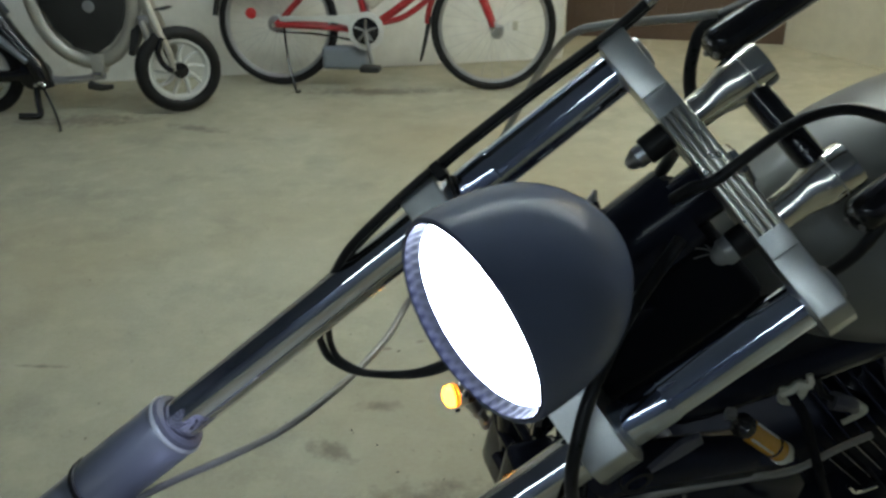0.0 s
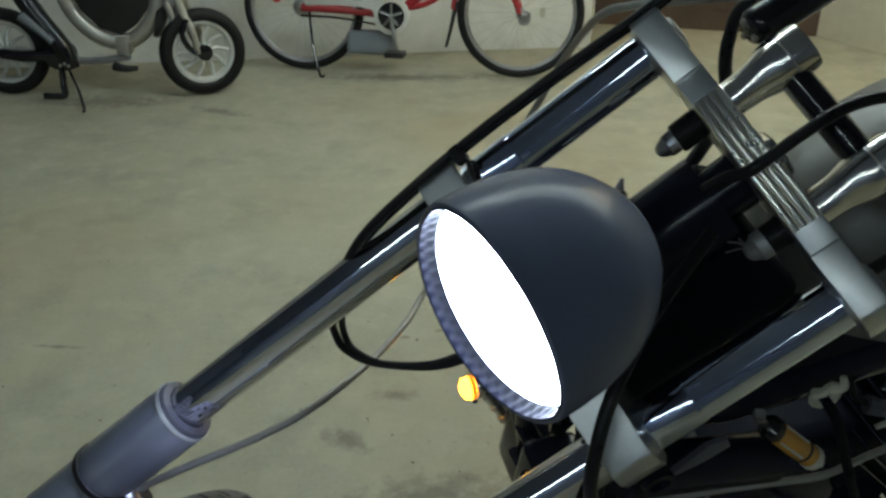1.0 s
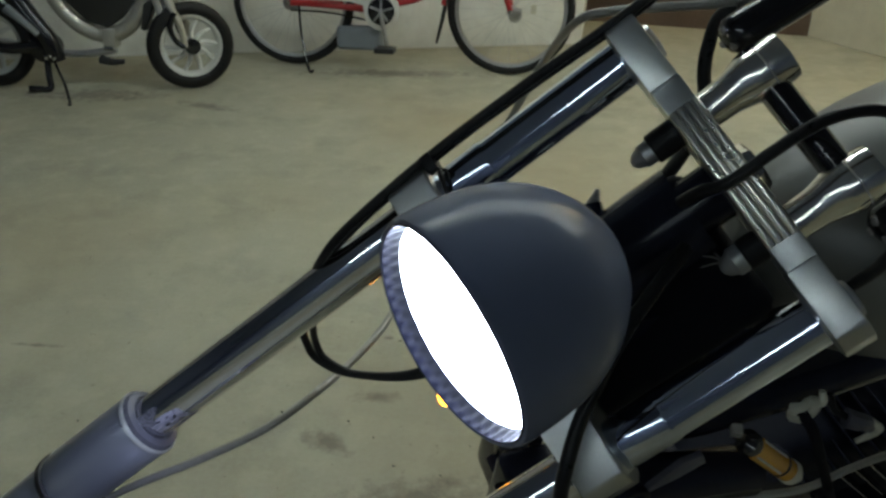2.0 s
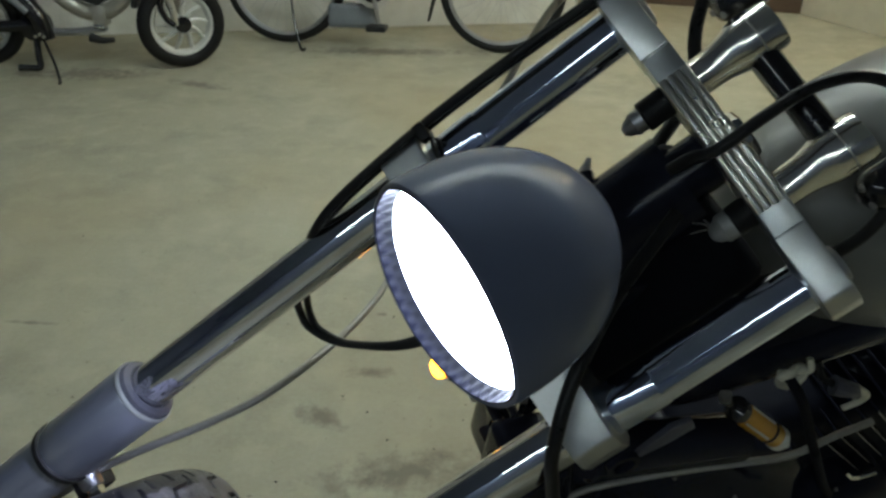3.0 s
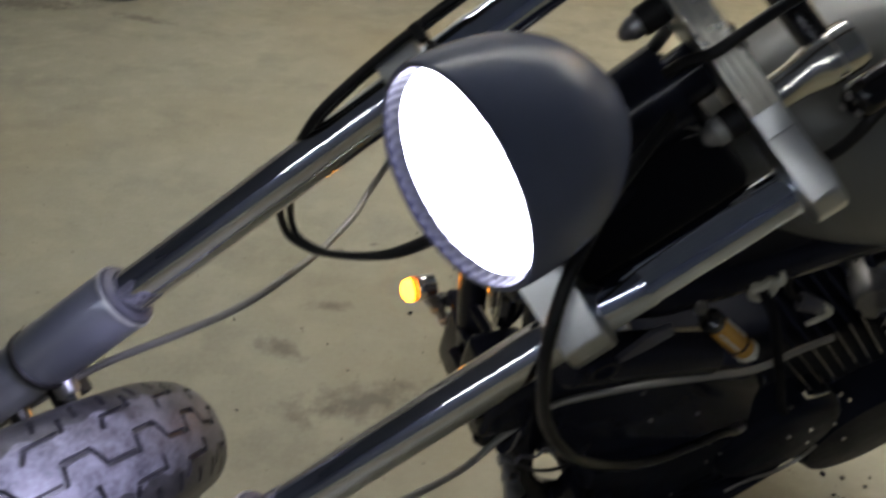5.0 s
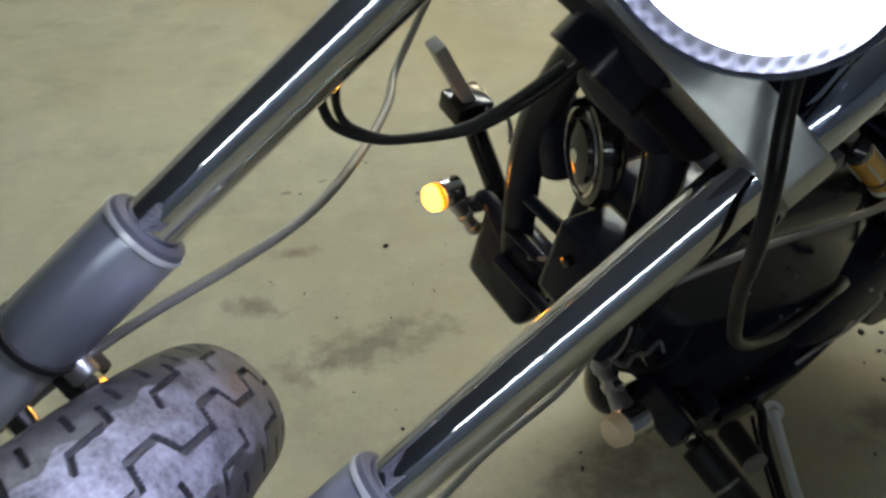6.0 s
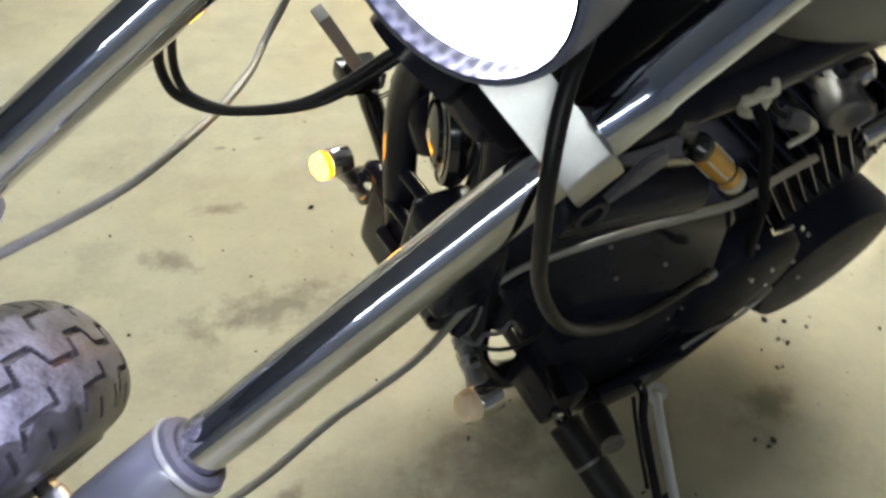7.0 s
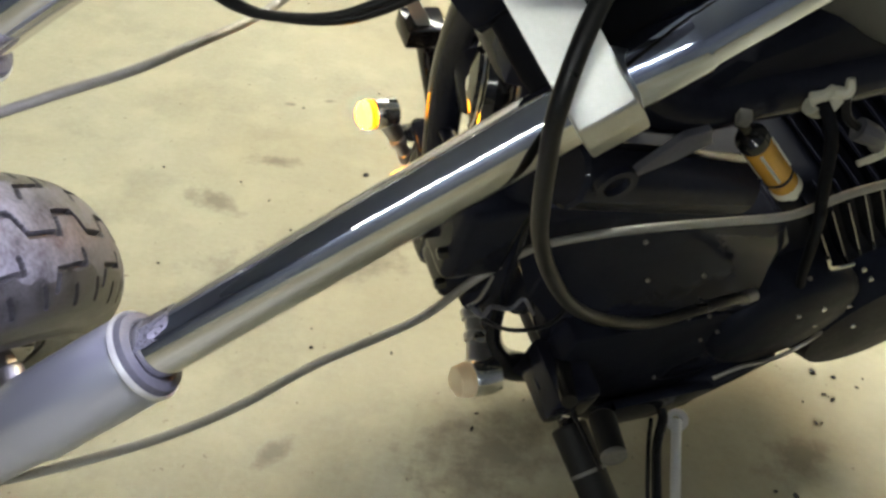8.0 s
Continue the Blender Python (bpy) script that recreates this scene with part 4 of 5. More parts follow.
part("throttle_cable", sweep(over, 0.0046, 12, 6), CABLE_BLACK, motorcycle, "black cable arching over the clamp", FREE)
perch = part("lever_perch", block((-0.009, -0.007, -0.004), (0.009, 0.007, 0.046), 0.004, along(fw(-0.112, 0.050, 0.630), fw(-0.101, 0.050, 0.668)), steps=3), BLACK_PANEL, motorcycle, "black plastic lever perch on the bar", FREE)
part("perch_pin", rod(fw(-0.104, 0.046, 0.664), fw(-0.094, 0.044, 0.700), 0.0045, seg=12), POLISHED_STEEL, perch)
part("wiring_loom", sweep([fw(*q) for q in ((-0.108, 0.060, 0.655), (-0.119, 0.060, 0.617), (-0.104, 0.060, 0.592), (-0.0885, 0.060, 0.577), (-0.0715, 0.060, 0.565), (-0.050, 0.060, 0.538), (-0.030, 0.045, 0.490))], 0.0060, 10, 6), CABLE_BLACK, motorcycle, "", FREE)
part("bar_wire", sweep([fw(0.10, 0.06, 0.66), fw(0.105, 0.03, 0.62), fw(0.115, 0.045, 0.58), fw(0.11, 0.08, 0.53), fw(0.09, 0.11, 0.46)], 0.0055, 10, 6), CABLE_BLACK, motorcycle, "", FREE)
gold = [(-0.155, 0.822, 0.253), (-0.111, 0.838, 0.253), (-0.053, 0.864, 0.260), (0.006, 0.895, 0.270), (0.059, 0.924, 0.288), (0.114, 0.960, 0.313), (0.177, 0.995, 0.335), (0.205, 1.014, 0.346), (0.236, 1.035, 0.369), (0.267, 1.045, 0.395), (0.289, 1.047, 0.412), (0.312, 1.046, 0.425), (0.358, 1.047, 0.443), (0.405, 1.052, 0.455), (0.452, 1.056, 0.466), (0.498, 1.058, 0.480), (0.542, 1.070, 0.502), (0.579, 1.087, 0.510)]
part("drive_cable", sweep(gold, 0.0040, 10, 5), CABLE_GREY, motorcycle, "grey sheathed cable past the engine", FREE)

# turn signals
def signal(name, lens_at, cap_at, foot, glow, rim, label):
    lens_at, cap_at, foot = Vector(lens_at), Vector(cap_at), Vector(foot)
    d = (cap_at - lens_at).normalized()
    body = part(name, lathe([(0.0160, 0.0), (0.0175, 0.002), (0.0175, 0.020), (0.0165, 0.026), (0.010, 0.030), (0.001, 0.031)], 28, along(lens_at, cap_at)), POLISHED_STEEL, motorcycle, label, FREE)
    front = along(lens_at - d * 0.0005, lens_at - d)
    part("lens_rim", lathe([(0.0165, 0.0), (0.0167, 0.001), (0.0165, 0.0055), (0.0158, 0.0065)], 28, front, False), rim, body)
    part("lens", lathe([(0.0160, 0.0060), (0.0145, 0.014), (0.009, 0.018), (0.001, 0.019)], 28, front), glow, body)
    joint = lens_at + d * 0.012
    h = (foot - joint).length
    part("stem", lathe([(0.0125, 0.010), (0.0125, 0.014), (0.0095, h * 0.45), (0.0088, h * 0.50), (0.0105, h * 0.52), (0.0105, h * 0.62), (0.0078, h * 0.65), (0.0078, h * 0.8), (0.0100, h * 0.82), (0.0100, h * 0.95), (0.007, h)], 20, along(joint, foot)), CAST_ALU, body, "bare cast metal stem")
    side = (foot - joint).cross(d).normalized()
    part("joint_nut", lathe([(0.0065, 0), (0.0065, 0.006), (0.004, 0.007)], 6, along(joint + (foot - joint) * 0.5 - side * 0.006, joint + (foot - joint) * 0.5 - side * 0.03)), POLISHED_STEEL, body)


signal("turn_signal", (0.112, 1.285, 0.392), (0.142, 1.300, 0.394), (0.158, 1.301, 0.330), AMBER_GLOW, AMBER_EDGE, "chrome turn signal with glowing amber lens")
signal("turn_signal", (0.2523, 0.9977, 0.288), (0.2853, 1.0147, 0.288), (0.243, 1.063, 0.320), AMBER_FAINT, AMBER_FAINT, "chrome turn signal with pale unlit lens")

# chassis
part("neck", sweep([(0, 0.225, 0.185), (0, 0.30, 0.265), (0, 0.375, 0.335)], 0.040, 20, 4), ENGINE_BLACK, motorcycle, "", INC)
part("neck_gusset", block((-0.05, 0.26, 0.13), (0.05, 0.42, 0.27), 0.018), ENGINE_BLACK, motorcycle, "", INC)
part("headstock_cover", block((-0.035, 0.035, 0.300), (0.100, 0.095, 0.515), 0.016, steps=3), BLACK_CLOTH, motorcycle, "black cover round the steering head", INF)
for q0, q1, rr in (((-0.034, 0.03, 0.476), (-0.008, 0.03, 0.467), 0.011), ((-0.028, 0.028, 0.500), (0.004, 0.03, 0.488), 0.009), ((-0.050, 0.03, 0.4435), (-0.015, 0.03, 0.428), 0.0085), ((-0.008, 0.026, 0.520), (0.020, 0.028, 0.512), 0.008)):
    part("connector", block((-rr, -rr, 0), (rr, rr, (Vector(q1) - Vector(q0)).length), 0.003, along(q0, q1)), ENGINE_BLACK, motorcycle, "", INF)
part("ignition_box", block((-0.055, 0.215, 0.215), (0.06, 0.30, 0.30), 0.012), ENGINE_BLACK, motorcycle, "", INC)
for x in (-0.13, 0.035):
    part("down_tube", sweep([(x * 0.3, 0.29, 0.22), (x * 0.75, 0.315, 0.10), (x, 0.335, -0.02), (x, 0.360, -0.16), (x, 0.390, -0.27), (x, 0.445, -0.345), (x, 0.53, -0.372), (x, 0.75, -0.375)], 0.0185, 16, 6), ENGINE_BLACK, motorcycle, "gloss black frame down tube", INC)
part("backbone", sweep([(0.0, 0.31, 0.24), (0.03, 0.40, 0.105), (0.04, 0.52, 0.115), (0.04, 0.75, 0.15), (0.04, 1.05, 0.15)], 0.027, 16, 6), ENGINE_BLACK, motorcycle, "black frame tube", INC)
spine = [(0.395, 0.092), (0.445, 0.072), (0.52, 0.088), (0.60, 0.118), (0.80, 0.128), (0.80, 0.235), (0.60, 0.225), (0.535, 0.200), (0.47, 0.150)]
part("frame_spine", plate(spine, 0.095, 0.018, Matrix(((0, 0, 1, -0.045), (1, 0, 0, 0), (0, 1, 0, 0), (0, 0, 0, 1)))), ENGINE_MATT, motorcycle, "deep black frame spine under the tank", INC)
for z0 in (-0.095, -0.15, -0.205):
    part("cross_bar", rod((-0.13, 0.345, z0), (0.035, 0.350, z0 + 0.012), 0.008), ENGINE_BLACK, motorcycle, "", INC)

# tank: a rounded body, wider at the top
bm = bmesh.new()
bmesh.ops.create_uvsphere(bm, u_segments=48, v_segments=28, radius=1.0)
for v in bm.verts:
    x, y, z = v.co
    r = math.sqrt(x * x + z * z)
    y2 = math.copysign(abs(y) ** 0.75, y)
    v.co = (0.145 * x * (1.0 + 0.12 * z) * (1 - 0.12 * max(0, -y)), 0.80 + 0.36 * y2, 0.275 + 0.15 * z * (1 - 0.10 * max(0, -y)))
tank = part("fuel_tank", bm, TANK_GREY, motorcycle, "matt grey primed fuel tank", INC)
part("filler_cap", lathe([(0.028, 0), (0.030, 0.004), (0.030, 0.014), (0.024, 0.020), (0.006, 0.022)], 32, Matrix.Translation((-0.01, 0.66, 0.417)) @ Matrix.Rotation(radians(10), 4, "X")), CHROME, tank, "chrome filler cap")

engine = part("engine", block((-0.165, 0.47, -0.335), (0.055, 0.98, -0.02), 0.030, steps=3), ENGINE_MATT, motorcycle, "black painted air-cooled engine with chrome bolts", INC)
part("crankcase_front", block((-0.078, 0.385, -0.205), (0.050, 0.49, -0.02), 0.020, steps=3), ENGINE_BLACK, engine)
side_pose = Matrix(((0, 0, 1, 0.03), (1, 0, 0, 0), (0, 1, 0, 0), (0, 0, 0, 1)))
def face(y):
    """How far out the side cover stands at a place along the engine."""
    return 0.03 + 0.078 * max(0.08, min(0.80, 0.08 + (y - 0.335) * 2.6))


bm = plate([(0.335, -0.03), (0.355, -0.075), (0.39, -0.150), (0.435, -0.240), (0.480, -0.300), (0.525, -0.338), (0.585, -0.368), (0.66, -0.368), (0.715, -0.357), (0.732, -0.325), (0.726, -0.290), (0.680, -0.215), (0.660, -0.16), (0.640, -0.06),
                          (0.60, -0.012), (0.47, -0.003)], 0.078, 0.020, side_pose)
for v in bm.verts:
    v.co.x = 0.03 + (v.co.x - 0.03) * (face(v.co.y) - 0.03) / 0.078
part("side_cover", bm, ENGINE_BLACK, engine, "large black engine side cover")
part("round_cover", lathe([(0.096, 0.0), (0.096, 0.060), (0.092, 0.070), (0.080, 0.077), (0.03, 0.080), (0.002, 0.081)], 48, Matrix.Translation((0.03, 0.750, -0.232)) @ Matrix.Rotation(radians(90), 4, "Y")), ENGINE_MATT, engine, "round black engine cover")
part("rear_case", lathe([(0.115, -0.08), (0.122, 0.085), (0.110, 0.108), (0.05, 0.115), (0.002, 0.116)], 44, Matrix.Translation((0.0, 0.945, -0.270)) @ Matrix.Rotation(radians(90), 4, "Y")), ENGINE_MATT, engine)
part("sump", sweep([(-0.03, 0.55, -0.34), (-0.03, 0.75, -0.350), (-0.03, 1.0, -0.345)], 0.055, 18, 5), ENGINE_MATT, engine)
pan = [(0.45, -0.25), (0.50, -0.345), (0.56, -0.400), (0.63, -0.418), (0.72, -0.405), (0.80, -0.345), (0.80, -0.20), (0.45, -0.20)]
part("belly_pan", plate(pan, 0.210, 0.008, Matrix(((0, 0, 1, -0.12), (1, 0, 0, 0), (0, 1, 0, 0), (0, 0, 0, 1)))), ENGINE_MATT, engine)
part("cover_lip", sweep([(0.106, 0.712, -0.348), (0.108, 0.742, -0.322), (0.108, 0.785, -0.322), (0.107, 0.825, -0.295), (0.104, 0.842, -0.25)], 0.0028, 8, 5), DULL_STEEL, engine)
# cover bolts, some of them added to stand for sparkles on the black paint
bolts = [(0.110, 0.508, -0.123), (0.110, 0.590, -0.192), (0.110, 0.613, -0.187), (0.110, 0.564, -0.111), (0.112, 0.734, -0.193), (0.112, 0.769, -0.188), (0.110, 0.793, -0.235), (0.100, 0.824, -0.156), (0.108, 0.475, -0.06),
         (0.108, 0.53, -0.30), (0.108, 0.62, -0.335), (0.100, 0.852, -0.227), (0.108, 0.823, -0.202), (0.113, 0.871, -0.255),
         (0.092, 0.654, -0.234), (0.099, 0.660, -0.216), (0.086, 0.639, -0.249), (0.104, 0.700, -0.120), (0.100, 0.790, -0.130)]
for x, y, z in bolts:
    x = face(y) + 0.002 if y < 0.70 else x
    part("bolt", lathe([(0.0034, 0), (0.0034, 0.003), (0.0026, 0.0045), (0.001, 0.0046)], 8, Matrix.Translation((x - 0.003, y, z)) @ Matrix.Rotation(radians(90), 4, "Y") @ Matrix.Scale(1.0 if y > 0.72 else 0.75, 4)), POLISHED_STEEL if y > 0.72 else DULL_STEEL, engine)
# finned cylinder
ax = Vector((0, 0.70, 0.714))
cyl_m = axes((1, 0, 0), (0, 0.714, -0.70), ax, (-0.02, 0.72, -0.12))
part("cylinder", lathe([(0.06, 0.0), (0.062, 0.03), (0.062, 0.20), (0.05, 0.22)], 32, cyl_m), ENGINE_BLACK, engine)
for k in range(12):
    fin = part("fin", block((-0.085, -0.104, 0.0145 + k * 0.0165), (0.100, 0.070, 0.0181 + k * 0.0165), 0.0015, cyl_m, steps=1), ENGINE_BLACK, engine, smooth=0)
    part("fin_edge", block((0.0996, -0.098, 0.0157 + k * 0.0165), (0.1008, 0.040, 0.0169 + k * 0.0165), 0, cyl_m), DULL_STEEL, fin, "bare worn fin edge", smooth=0)
part("head_bracket", sweep([(0.100, 0.697, -0.084), (0.100, 0.724, -0.109), (0.100, 0.756, -0.109)], 0.0026, 8, 4), POLISHED_STEEL, engine)
part("carburettor", lathe([(0.022, 0), (0.025, 0.006), (0.025, 0.05), (0.020, 0.06), (0.020, 0.09)], 28, along((0.08, 0.74, 0.05), (-0.02, 0.80, 0.04))), DULL_STEEL, engine, "dull cast carburettor body")
part("carburettor_top", lathe([(0.02, 0), (0.022, 0.004), (0.022, 0.016), (0.012, 0.022)], 24, along((0.04, 0.76, 0.075), (0.05, 0.755, 0.13))), CHROME, engine)

# front of the engine: horn, coils, bracket
horn = part("horn", lathe([(0.018, 0.03), (0.036, 0.022), (0.047, 0.012), (0.050, 0.004), (0.047, -0.004), (0.030, -0.006), (0.028, -0.010), (0.012, -0.014), (0.001, -0.015)], 40, along((-0.049, 0.318, 0.041), (-0.032, 0.36, 0.045))), BLACK_PAINT,
            motorcycle, "gloss black round horn with bright centre", INC)
part("horn_ring", lathe([(0.0375, -0.0095), (0.039, -0.011), (0.041, -0.0095), (0.0375, -0.0095)], 40, along((-0.049, 0.322, 0.041), (-0.032, 0.364, 0.045)), False), POLISHED_STEEL, horn)
part("horn_bolt", rod((-0.049, 0.302, 0.041), (-0.045, 0.318, 0.042), 0.007), POLISHED_STEEL, horn)
part("coil", rod((-0.125, 0.335, 0.035), (-0.115, 0.37, -0.05), 0.026), ENGINE_BLACK, motorcycle, "", INC)
part("front_case", block((-0.185, 0.352, -0.285), (-0.075, 0.396, -0.168), 0.016, steps=3), ENGINE_BLACK, motorcycle, "", INC)
part("case_strap", sweep([(-0.088, 0.345, -0.158), (-0.060, 0.340, -0.128), (-0.038, 0.336, -0.090), (-0.018, 0.334, -0.070)], (0.0032, 0.0022), 8, 5), DULL_STEEL, motorcycle, "thin bare metal strap", INC)
part("regulator", block((-0.018, 0.274, -0.086), (0.062, 0.335, 0.006), 0.010, steps=3), ENGINE_BLACK, motorcycle, "black regulator box on the frame", INC)
part("regulator_foot", block((-0.010, 0.292, -0.142), (0.048, 0.340, -0.080), 0.012, steps=3), ENGINE_BLACK, motorcycle, "", INC)
for x0, y0, z0 in ((0.052, 0.268, -0.052), (0.020, 0.266, -0.066), (0.046, 0.284, -0.112), (0.010, 0.268, -0.020)):
    part("regulator_bolt", lathe([(0.006, 0), (0.006, 0.008), (0.004, 0.010)], 6, along((x0, y0 + 0.008, z0), (x0, y0 - 0.01, z0 - 0.003))), BLACK_PAINT, motorcycle, "", INC)
part("signal_bracket", sweep([(0.046, 0.330, -0.160), (0.040, 0.345, -0.130), (0.035, 0.350, -0.09)], 0.010, 12, 4), ENGINE_BLACK, motorcycle, "", INC)
part("signal_clip", sweep([(0.075, 0.304, -0.108), (0.085, 0.315, -0.112), (0.085, 0.320, -0.099), (0.085, 0.342, -0.109), (0.085, 0.351, -0.095), (0.085, 0.373, -0.127)], (0.0026, 0.0016), 8, 5), SEAL_GREY, motorcycle, "thin bent metal clip", INC)
part("signal_lead", sweep([(0.075, 0.303, -0.110), (0.075, 0.311, -0.102), (0.075, 0.313, -0.086), (0.070, 0.318, -0.072)], 0.0016, 8, 5), DULL_STEEL, motorcycle, "thin bare lead", INC)
part("signal_wire", sweep([cw(0.05, 0.335, -0.17), cw(0.08, 0.36, -0.16), cw(0.085, 0.40, -0.155), cw(0.075, 0.425, -0.135)], 0.0022, 8, 5), CABLE_BLACK, motorcycle, "", FREE)
part("far_bracket", sweep([(-0.13, 0.36, -0.19), (-0.19, 0.365, -0.175), (-0.205, 0.366, -0.195), (-0.222, 0.365, -0.215)], 0.011, 12, 5), ENGINE_BLACK, motorcycle, "", INC)

# foot controls
pedal = part("brake_pedal", sweep([(-0.15, 0.40, -0.25), (-0.22, 0.405, -0.20), (-0.272, 0.395, -0.145), (-0.28, 0.378, -0.10)], 0.014, 12, 5), BLACK_PAINT, motorcycle, "black brake pedal with worn grey blade", INC)
part("blade", block((-0.290, 0.0, 0.0), (-0.268, 0.015, 0.115), 0.002, Matrix.Translation((0, 0.372, -0.105)) @ Matrix.Rotation(radians(34), 4, "X")), BLADE_GREY, pedal, "worn grey pedal blade")
part("peg_clamp", block((-0.300, 0.352, -0.118), (-0.258, 0.402, -0.092), 0.005), BLACK_PAINT, pedal)
part("pedal_spring", sweep([(-0.26, 0.40, -0.13), (-0.235, 0.405, -0.10), (-0.215, 0.40, -0.12)], 0.003, 8, 5), POLISHED_STEEL, pedal)
shifter = part("gear_shifter", sweep([(0.06, 0.47, -0.26), (0.10, 0.45, -0.245), (0.14, 0.43, -0.225)], 0.009, 12, 5), BLACK_PAINT, motorcycle, "black gear lever and footpeg", INC)
part("peg_rubber", rod((0.140, 0.4584, -0.295), (0.252, 0.472, -0.318), 0.0200, 0.0192), RUBBER, shifter, "black rubber footpeg")
part("peg_ring", rod((0.190, 0.4645, -0.3053), (0.194, 0.4650, -0.3061), 0.0206), DULL_STEEL, shifter)
part("lever_rubber", rod((0.150, 0.479, -0.258), (0.196, 0.467, -0.249), 0.0145, 0.0140), RUBBER, shifter, "black rubber lever tip")
part("lever_ring", rod((0.195, 0.4672, -0.2492), (0.200, 0.4660, -0.2482), 0.0140), DULL_STEEL, shifter)
part("peg_link", rod((0.130, 0.455, -0.270), (0.200, 0.462, -0.276), 0.0026), BLACK_PAINT, shifter)
part("peg_hinge", rod((0.100, 0.474, -0.318), (0.146, 0.460, -0.296), 0.0085, 0.011, 14), BLACK_PAINT, shifter)
part("hinge_pin", rod((0.130, 0.450, -0.290), (0.134, 0.478, -0.302), 0.0042, seg=10), POLISHED_STEEL, shifter)
part("peg_mount", block((0.05, 0.435, -0.310), (0.130, 0.490, -0.250), 0.010), ENGINE_BLACK, shifter)
part("lower_frame", sweep([(0.092, 0.445, -0.270), (0.098, 0.500, -0.335), (0.100, 0.560, -0.380), (0.100, 0.620, -0.397), (0.100, 0.680, -0.386), (0.098, 0.735, -0.356), (0.090, 0.800, -0.330)], 0.016, 16, 5), ENGINE_BLACK, motorcycle, "", INC)
part("stand_bracket", plate([(0.560, -0.350), (0.585, -0.408), (0.640, -0.412), (0.690, -0.398), (0.715, -0.355)], 0.012, 0.003, Matrix(((0, 0, 1, 0.104), (1, 0, 0, 0), (0, 1, 0, 0), (0, 0, 0, 1)))), ENGINE_BLACK, motorcycle, "", INC)
stand = part("side_stand", sweep([(0.118, 0.642, -0.379), (0.132, 0.640, -0.384), (0.160, 0.620, -0.392), (0.215, 0.599, -0.409), (0.262, 0.583, -0.424)], 0.0065, 12, 5), BLACK_PAINT, motorcycle, "side stand with bright return spring", INC)
part("spring_rod", sweep([(0.134, 0.664, -0.390), (0.168, 0.648, -0.398), (0.222, 0.626, -0.414), (0.262, 0.608, -0.422)], 0.0066, 12, 5), BRIGHT_RING, stand, "bright spring rod")
part("spring_eye", lathe([(0.007, -0.005), (0.014, -0.0045), (0.014, 0.0045), (0.007, 0.005), (0.007, -0.005)], 20, along((0.134, 0.665, -0.392), (0.138, 0.655, -0.362)), False), BRIGHT_RING, stand)
part("stand_wire", sweep([(0.128, 0.622, -0.380), (0.165, 0.600, -0.384), (0.235, 0.570, -0.400)], 0.0030, 8, 4), BLACK_PAINT, stand)
part("stand_foot", block((0.246, 0.575, -0.434), (0.280, 0.615, -0.424), 0.003), BLACK_PAINT, stand)

# fuel filter, plugs, plates behind the fork
fa, fb = cw(0.0915, 0.4715, 0.1080), cw(0.1065, 0.5205, 0.0688)
flt = part("fuel_filter", rod(fa, fb, 0.0118), YELLOW_GLASS, motorcycle, "yellow translucent fuel filter with cream end caps", FREE)
fd = (fb - fa).normalized()
part("filter_cap", lathe([(0.0118, 0), (0.0125, 0.002), (0.0125, 0.008), (0.009, 0.012), (0.0045, 0.014), (0.0045, 0.022)], 24, along(fb - fd * 0.002, fb + fd)), CREAM_PLASTIC, flt)
part("filter_cap", lathe([(0.0118, 0), (0.0125, 0.002), (0.0125, 0.010), (0.008, 0.014), (0.0045, 0.016), (0.0045, 0.030)], 24, along(fa + fd * 0.002, fa - fd)), BLACK_PAINT, flt)
part("filter_band", lathe([(0.0119, 0), (0.0124, 0.001), (0.0124, 0.003), (0.0119, 0.004)], 24, along(fa + fd * 0.047, fb), False), BLACK_PAINT, flt)
for k in range(4):
    a = k * math.pi / 2 + 0.4
    base = along(fa, fb)
    part("filter_rib", rod(base @ Vector((0.0117 * math.cos(a), 0.0117 * math.sin(a), 0.005)), base @ Vector((0.0117 * math.cos(a), 0.0117 * math.sin(a), 0.044)), 0.0013, seg=6), CREAM_PLASTIC, flt)
part("hose_clip", block((-0.005, -0.005, -0.005), (0.005, 0.005, 0.006), 0.002, Matrix.Translation(cw(0.086, 0.449, 0.1305)) @ Matrix.Rotation(radians(30), 4, "X")), DULL_STEEL, flt)
plug = part("wire_plug", sweep([cw(0.088, 0.505, 0.142), cw(0.090, 0.513, 0.139), cw(0.090, 0.521, 0.142), cw(0.088, 0.526, 0.149)], (0.0080, 0.006), 9, 3), CREAM_PLASTIC, motorcycle, "cream wire connector with folded sleeve", FREE)
part("fold", sweep([cw(0.086, 0.504, 0.146), cw(0.090, 0.508, 0.154), cw(0.086, 0.516, 0.157)], (0.006, 0.003), 8, 3), CREAM_PLASTIC, plug)
part("sleeve", sweep([cw(0.085, 0.522, 0.150), cw(0.091, 0.528, 0.157), cw(0.086, 0.527, 0.166)], (0.006, 0.003), 10, 4), CREAM_PLASTIC, plug)
part("plug_wire", sweep([cw(0.088, 0.507, 0.150), cw(0.108, 0.521, 0.130), cw(0.117, 0.565, 0.055), cw(0.121, 0.576, 0.035), cw(0.117, 0.614, -0.021), cw(0.108, 0.660, -0.085), cw(0.100, 0.700, -0.135)], 0.0052, 10, 6), BLACK_CLOTH, plug, "black wire loom hanging past the engine")
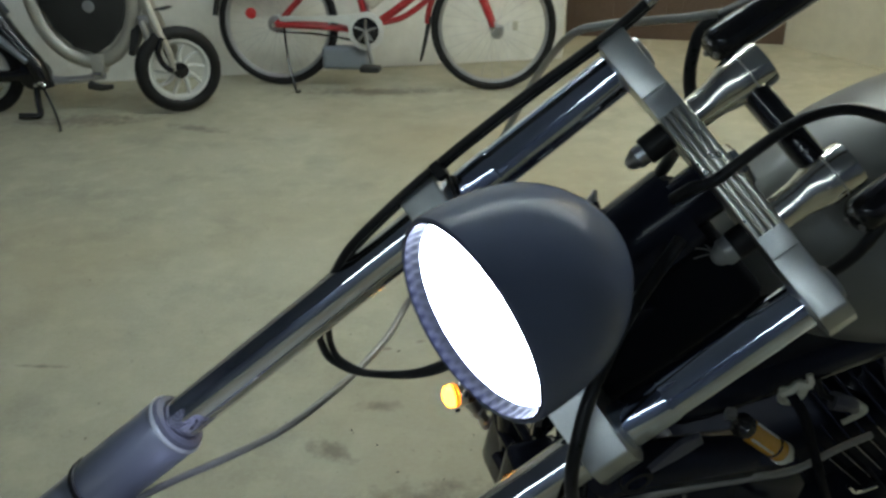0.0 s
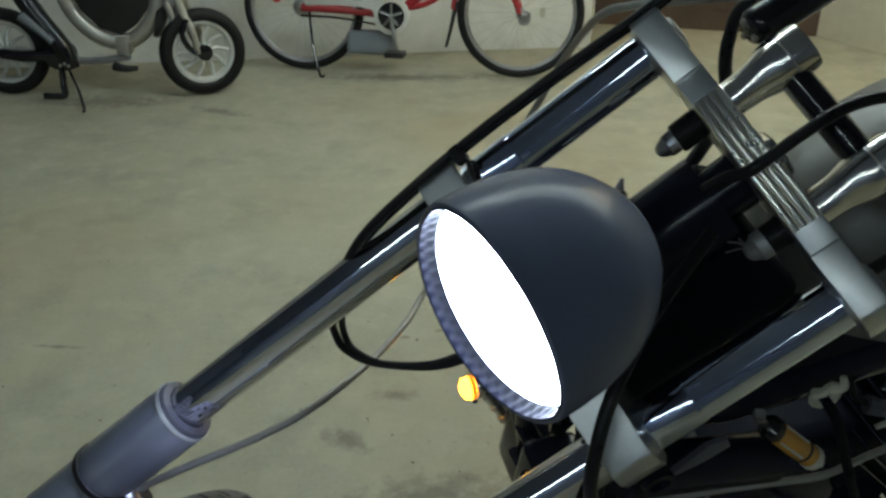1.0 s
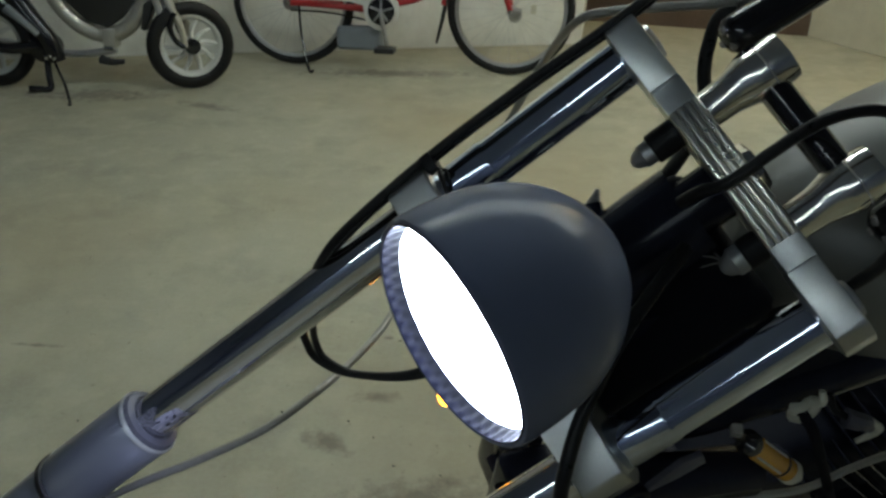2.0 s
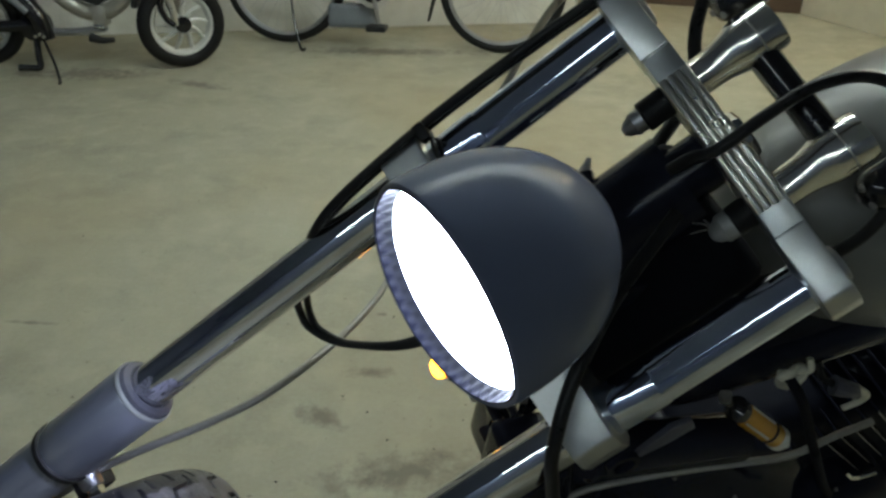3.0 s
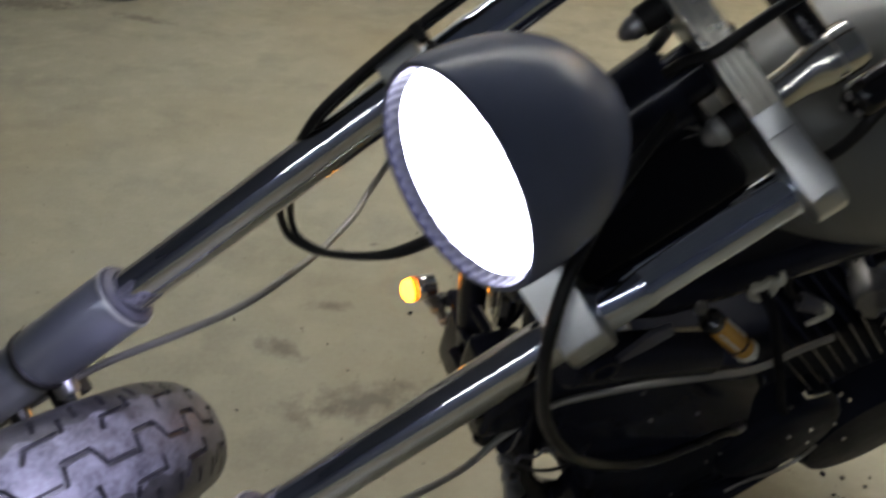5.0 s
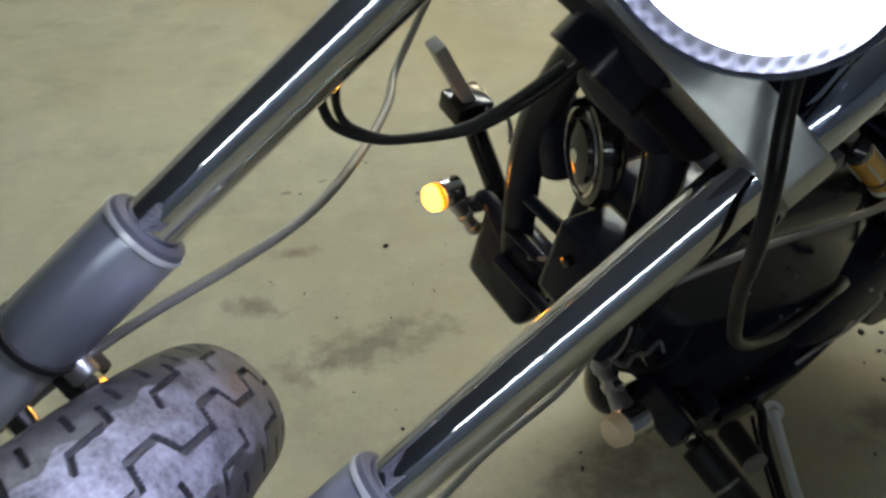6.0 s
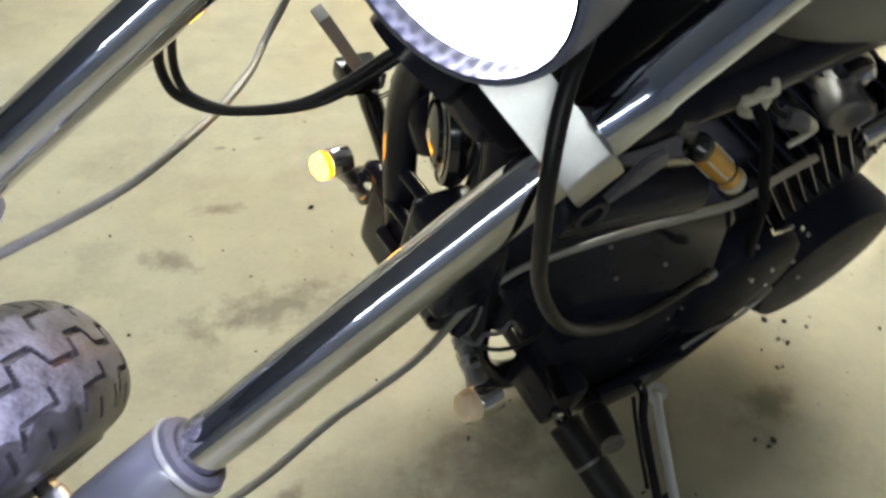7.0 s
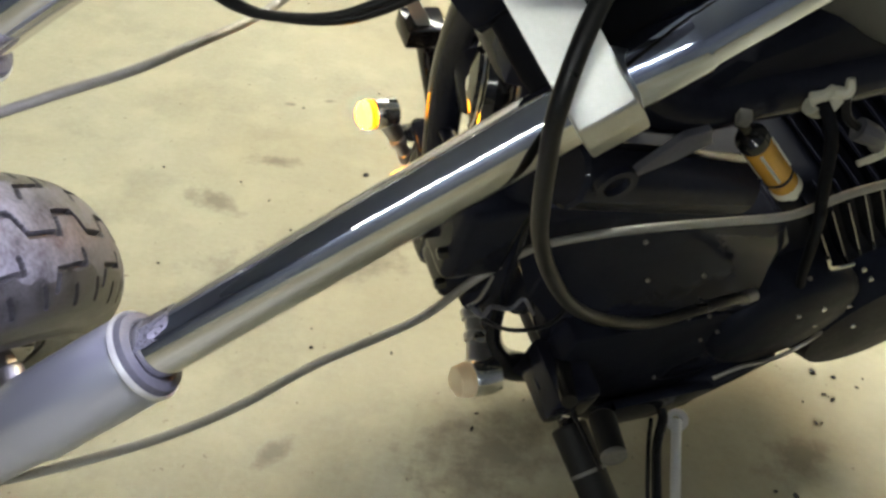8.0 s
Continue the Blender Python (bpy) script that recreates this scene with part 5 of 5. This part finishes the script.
dirty = part("wire_plug", sweep([cw(0.086, 0.586, 0.106), cw(0.092, 0.598, 0.104), cw(0.092, 0.610, 0.098), cw(0.090, 0.622, 0.086)], (0.0105, 0.007), 9, 3), SEAL_GREY, motorcycle, "dirty grey wire connector", FREE)
part("sleeve", sweep([cw(0.092, 0.614, 0.100), cw(0.098, 0.626, 0.092), cw(0.096, 0.624, 0.078), cw(0.094, 0.612, 0.068)], (0.0045, 0.003), 8, 4), CREAM_PLASTIC, dirty)
part("plug_wire", sweep([cw(0.086, 0.588, 0.106), cw(0.078, 0.575, 0.112), cw(0.068, 0.570, 0.125)], 0.004, 8, 4), CABLE_BLACK, dirty)
part("cover_plate", plate([(0.346, 0.108), (0.348, 0.119), (0.370, 0.149), (0.389, 0.154), (0.397, 0.140), (0.375, 0.124)], 0.006, 0.001, Matrix(((0, 0, 1, 0.108), (1, 0, 0, 0), (0, 1, 0, 0), (0, 0, 0, 1)))), SEAL_GREY, motorcycle, "dull grey bracket plate", INC)
part("ignition_coil", rod((0.085, 0.315, 0.085), (0.085, 0.50, 0.045), 0.026), ENGINE_BLACK, motorcycle, "black ignition coil", INC)
part("coil_ring", lathe([(0.010, -0.003), (0.016, -0.003), (0.016, 0.003), (0.010, 0.003), (0.010, -0.003)], 24, Matrix.Translation((0.114, 0.335, 0.105)) @ Matrix.Rotation(radians(90), 4, "Y"), False), ENGINE_BLACK, motorcycle, "", INC)
part("rear_link", rod((0.10, 0.735, 0.045), (0.105, 0.80, 0.085), 0.0138, seg=20), CHROME, motorcycle, "", INC)
beam_data = bpy.data.lights.new("headlight_beam", "AREA")
beam_data.shape, beam_data.size, beam_data.energy, beam_data.color, beam_data.spread = "DISK", 0.130, BEAM, (0.64, 0.68, 1.0), radians(150)
beam = new("headlight_beam", beam_data)
beam.matrix_world = FORK @ along((0.002, -0.1920, 0.3560), (0.002, -0.1920 - 0.643, 0.3560 - 0.766)) @ Matrix.Translation((0, 0, -0.0008)) @ Matrix.Rotation(radians(180), 4, "X")
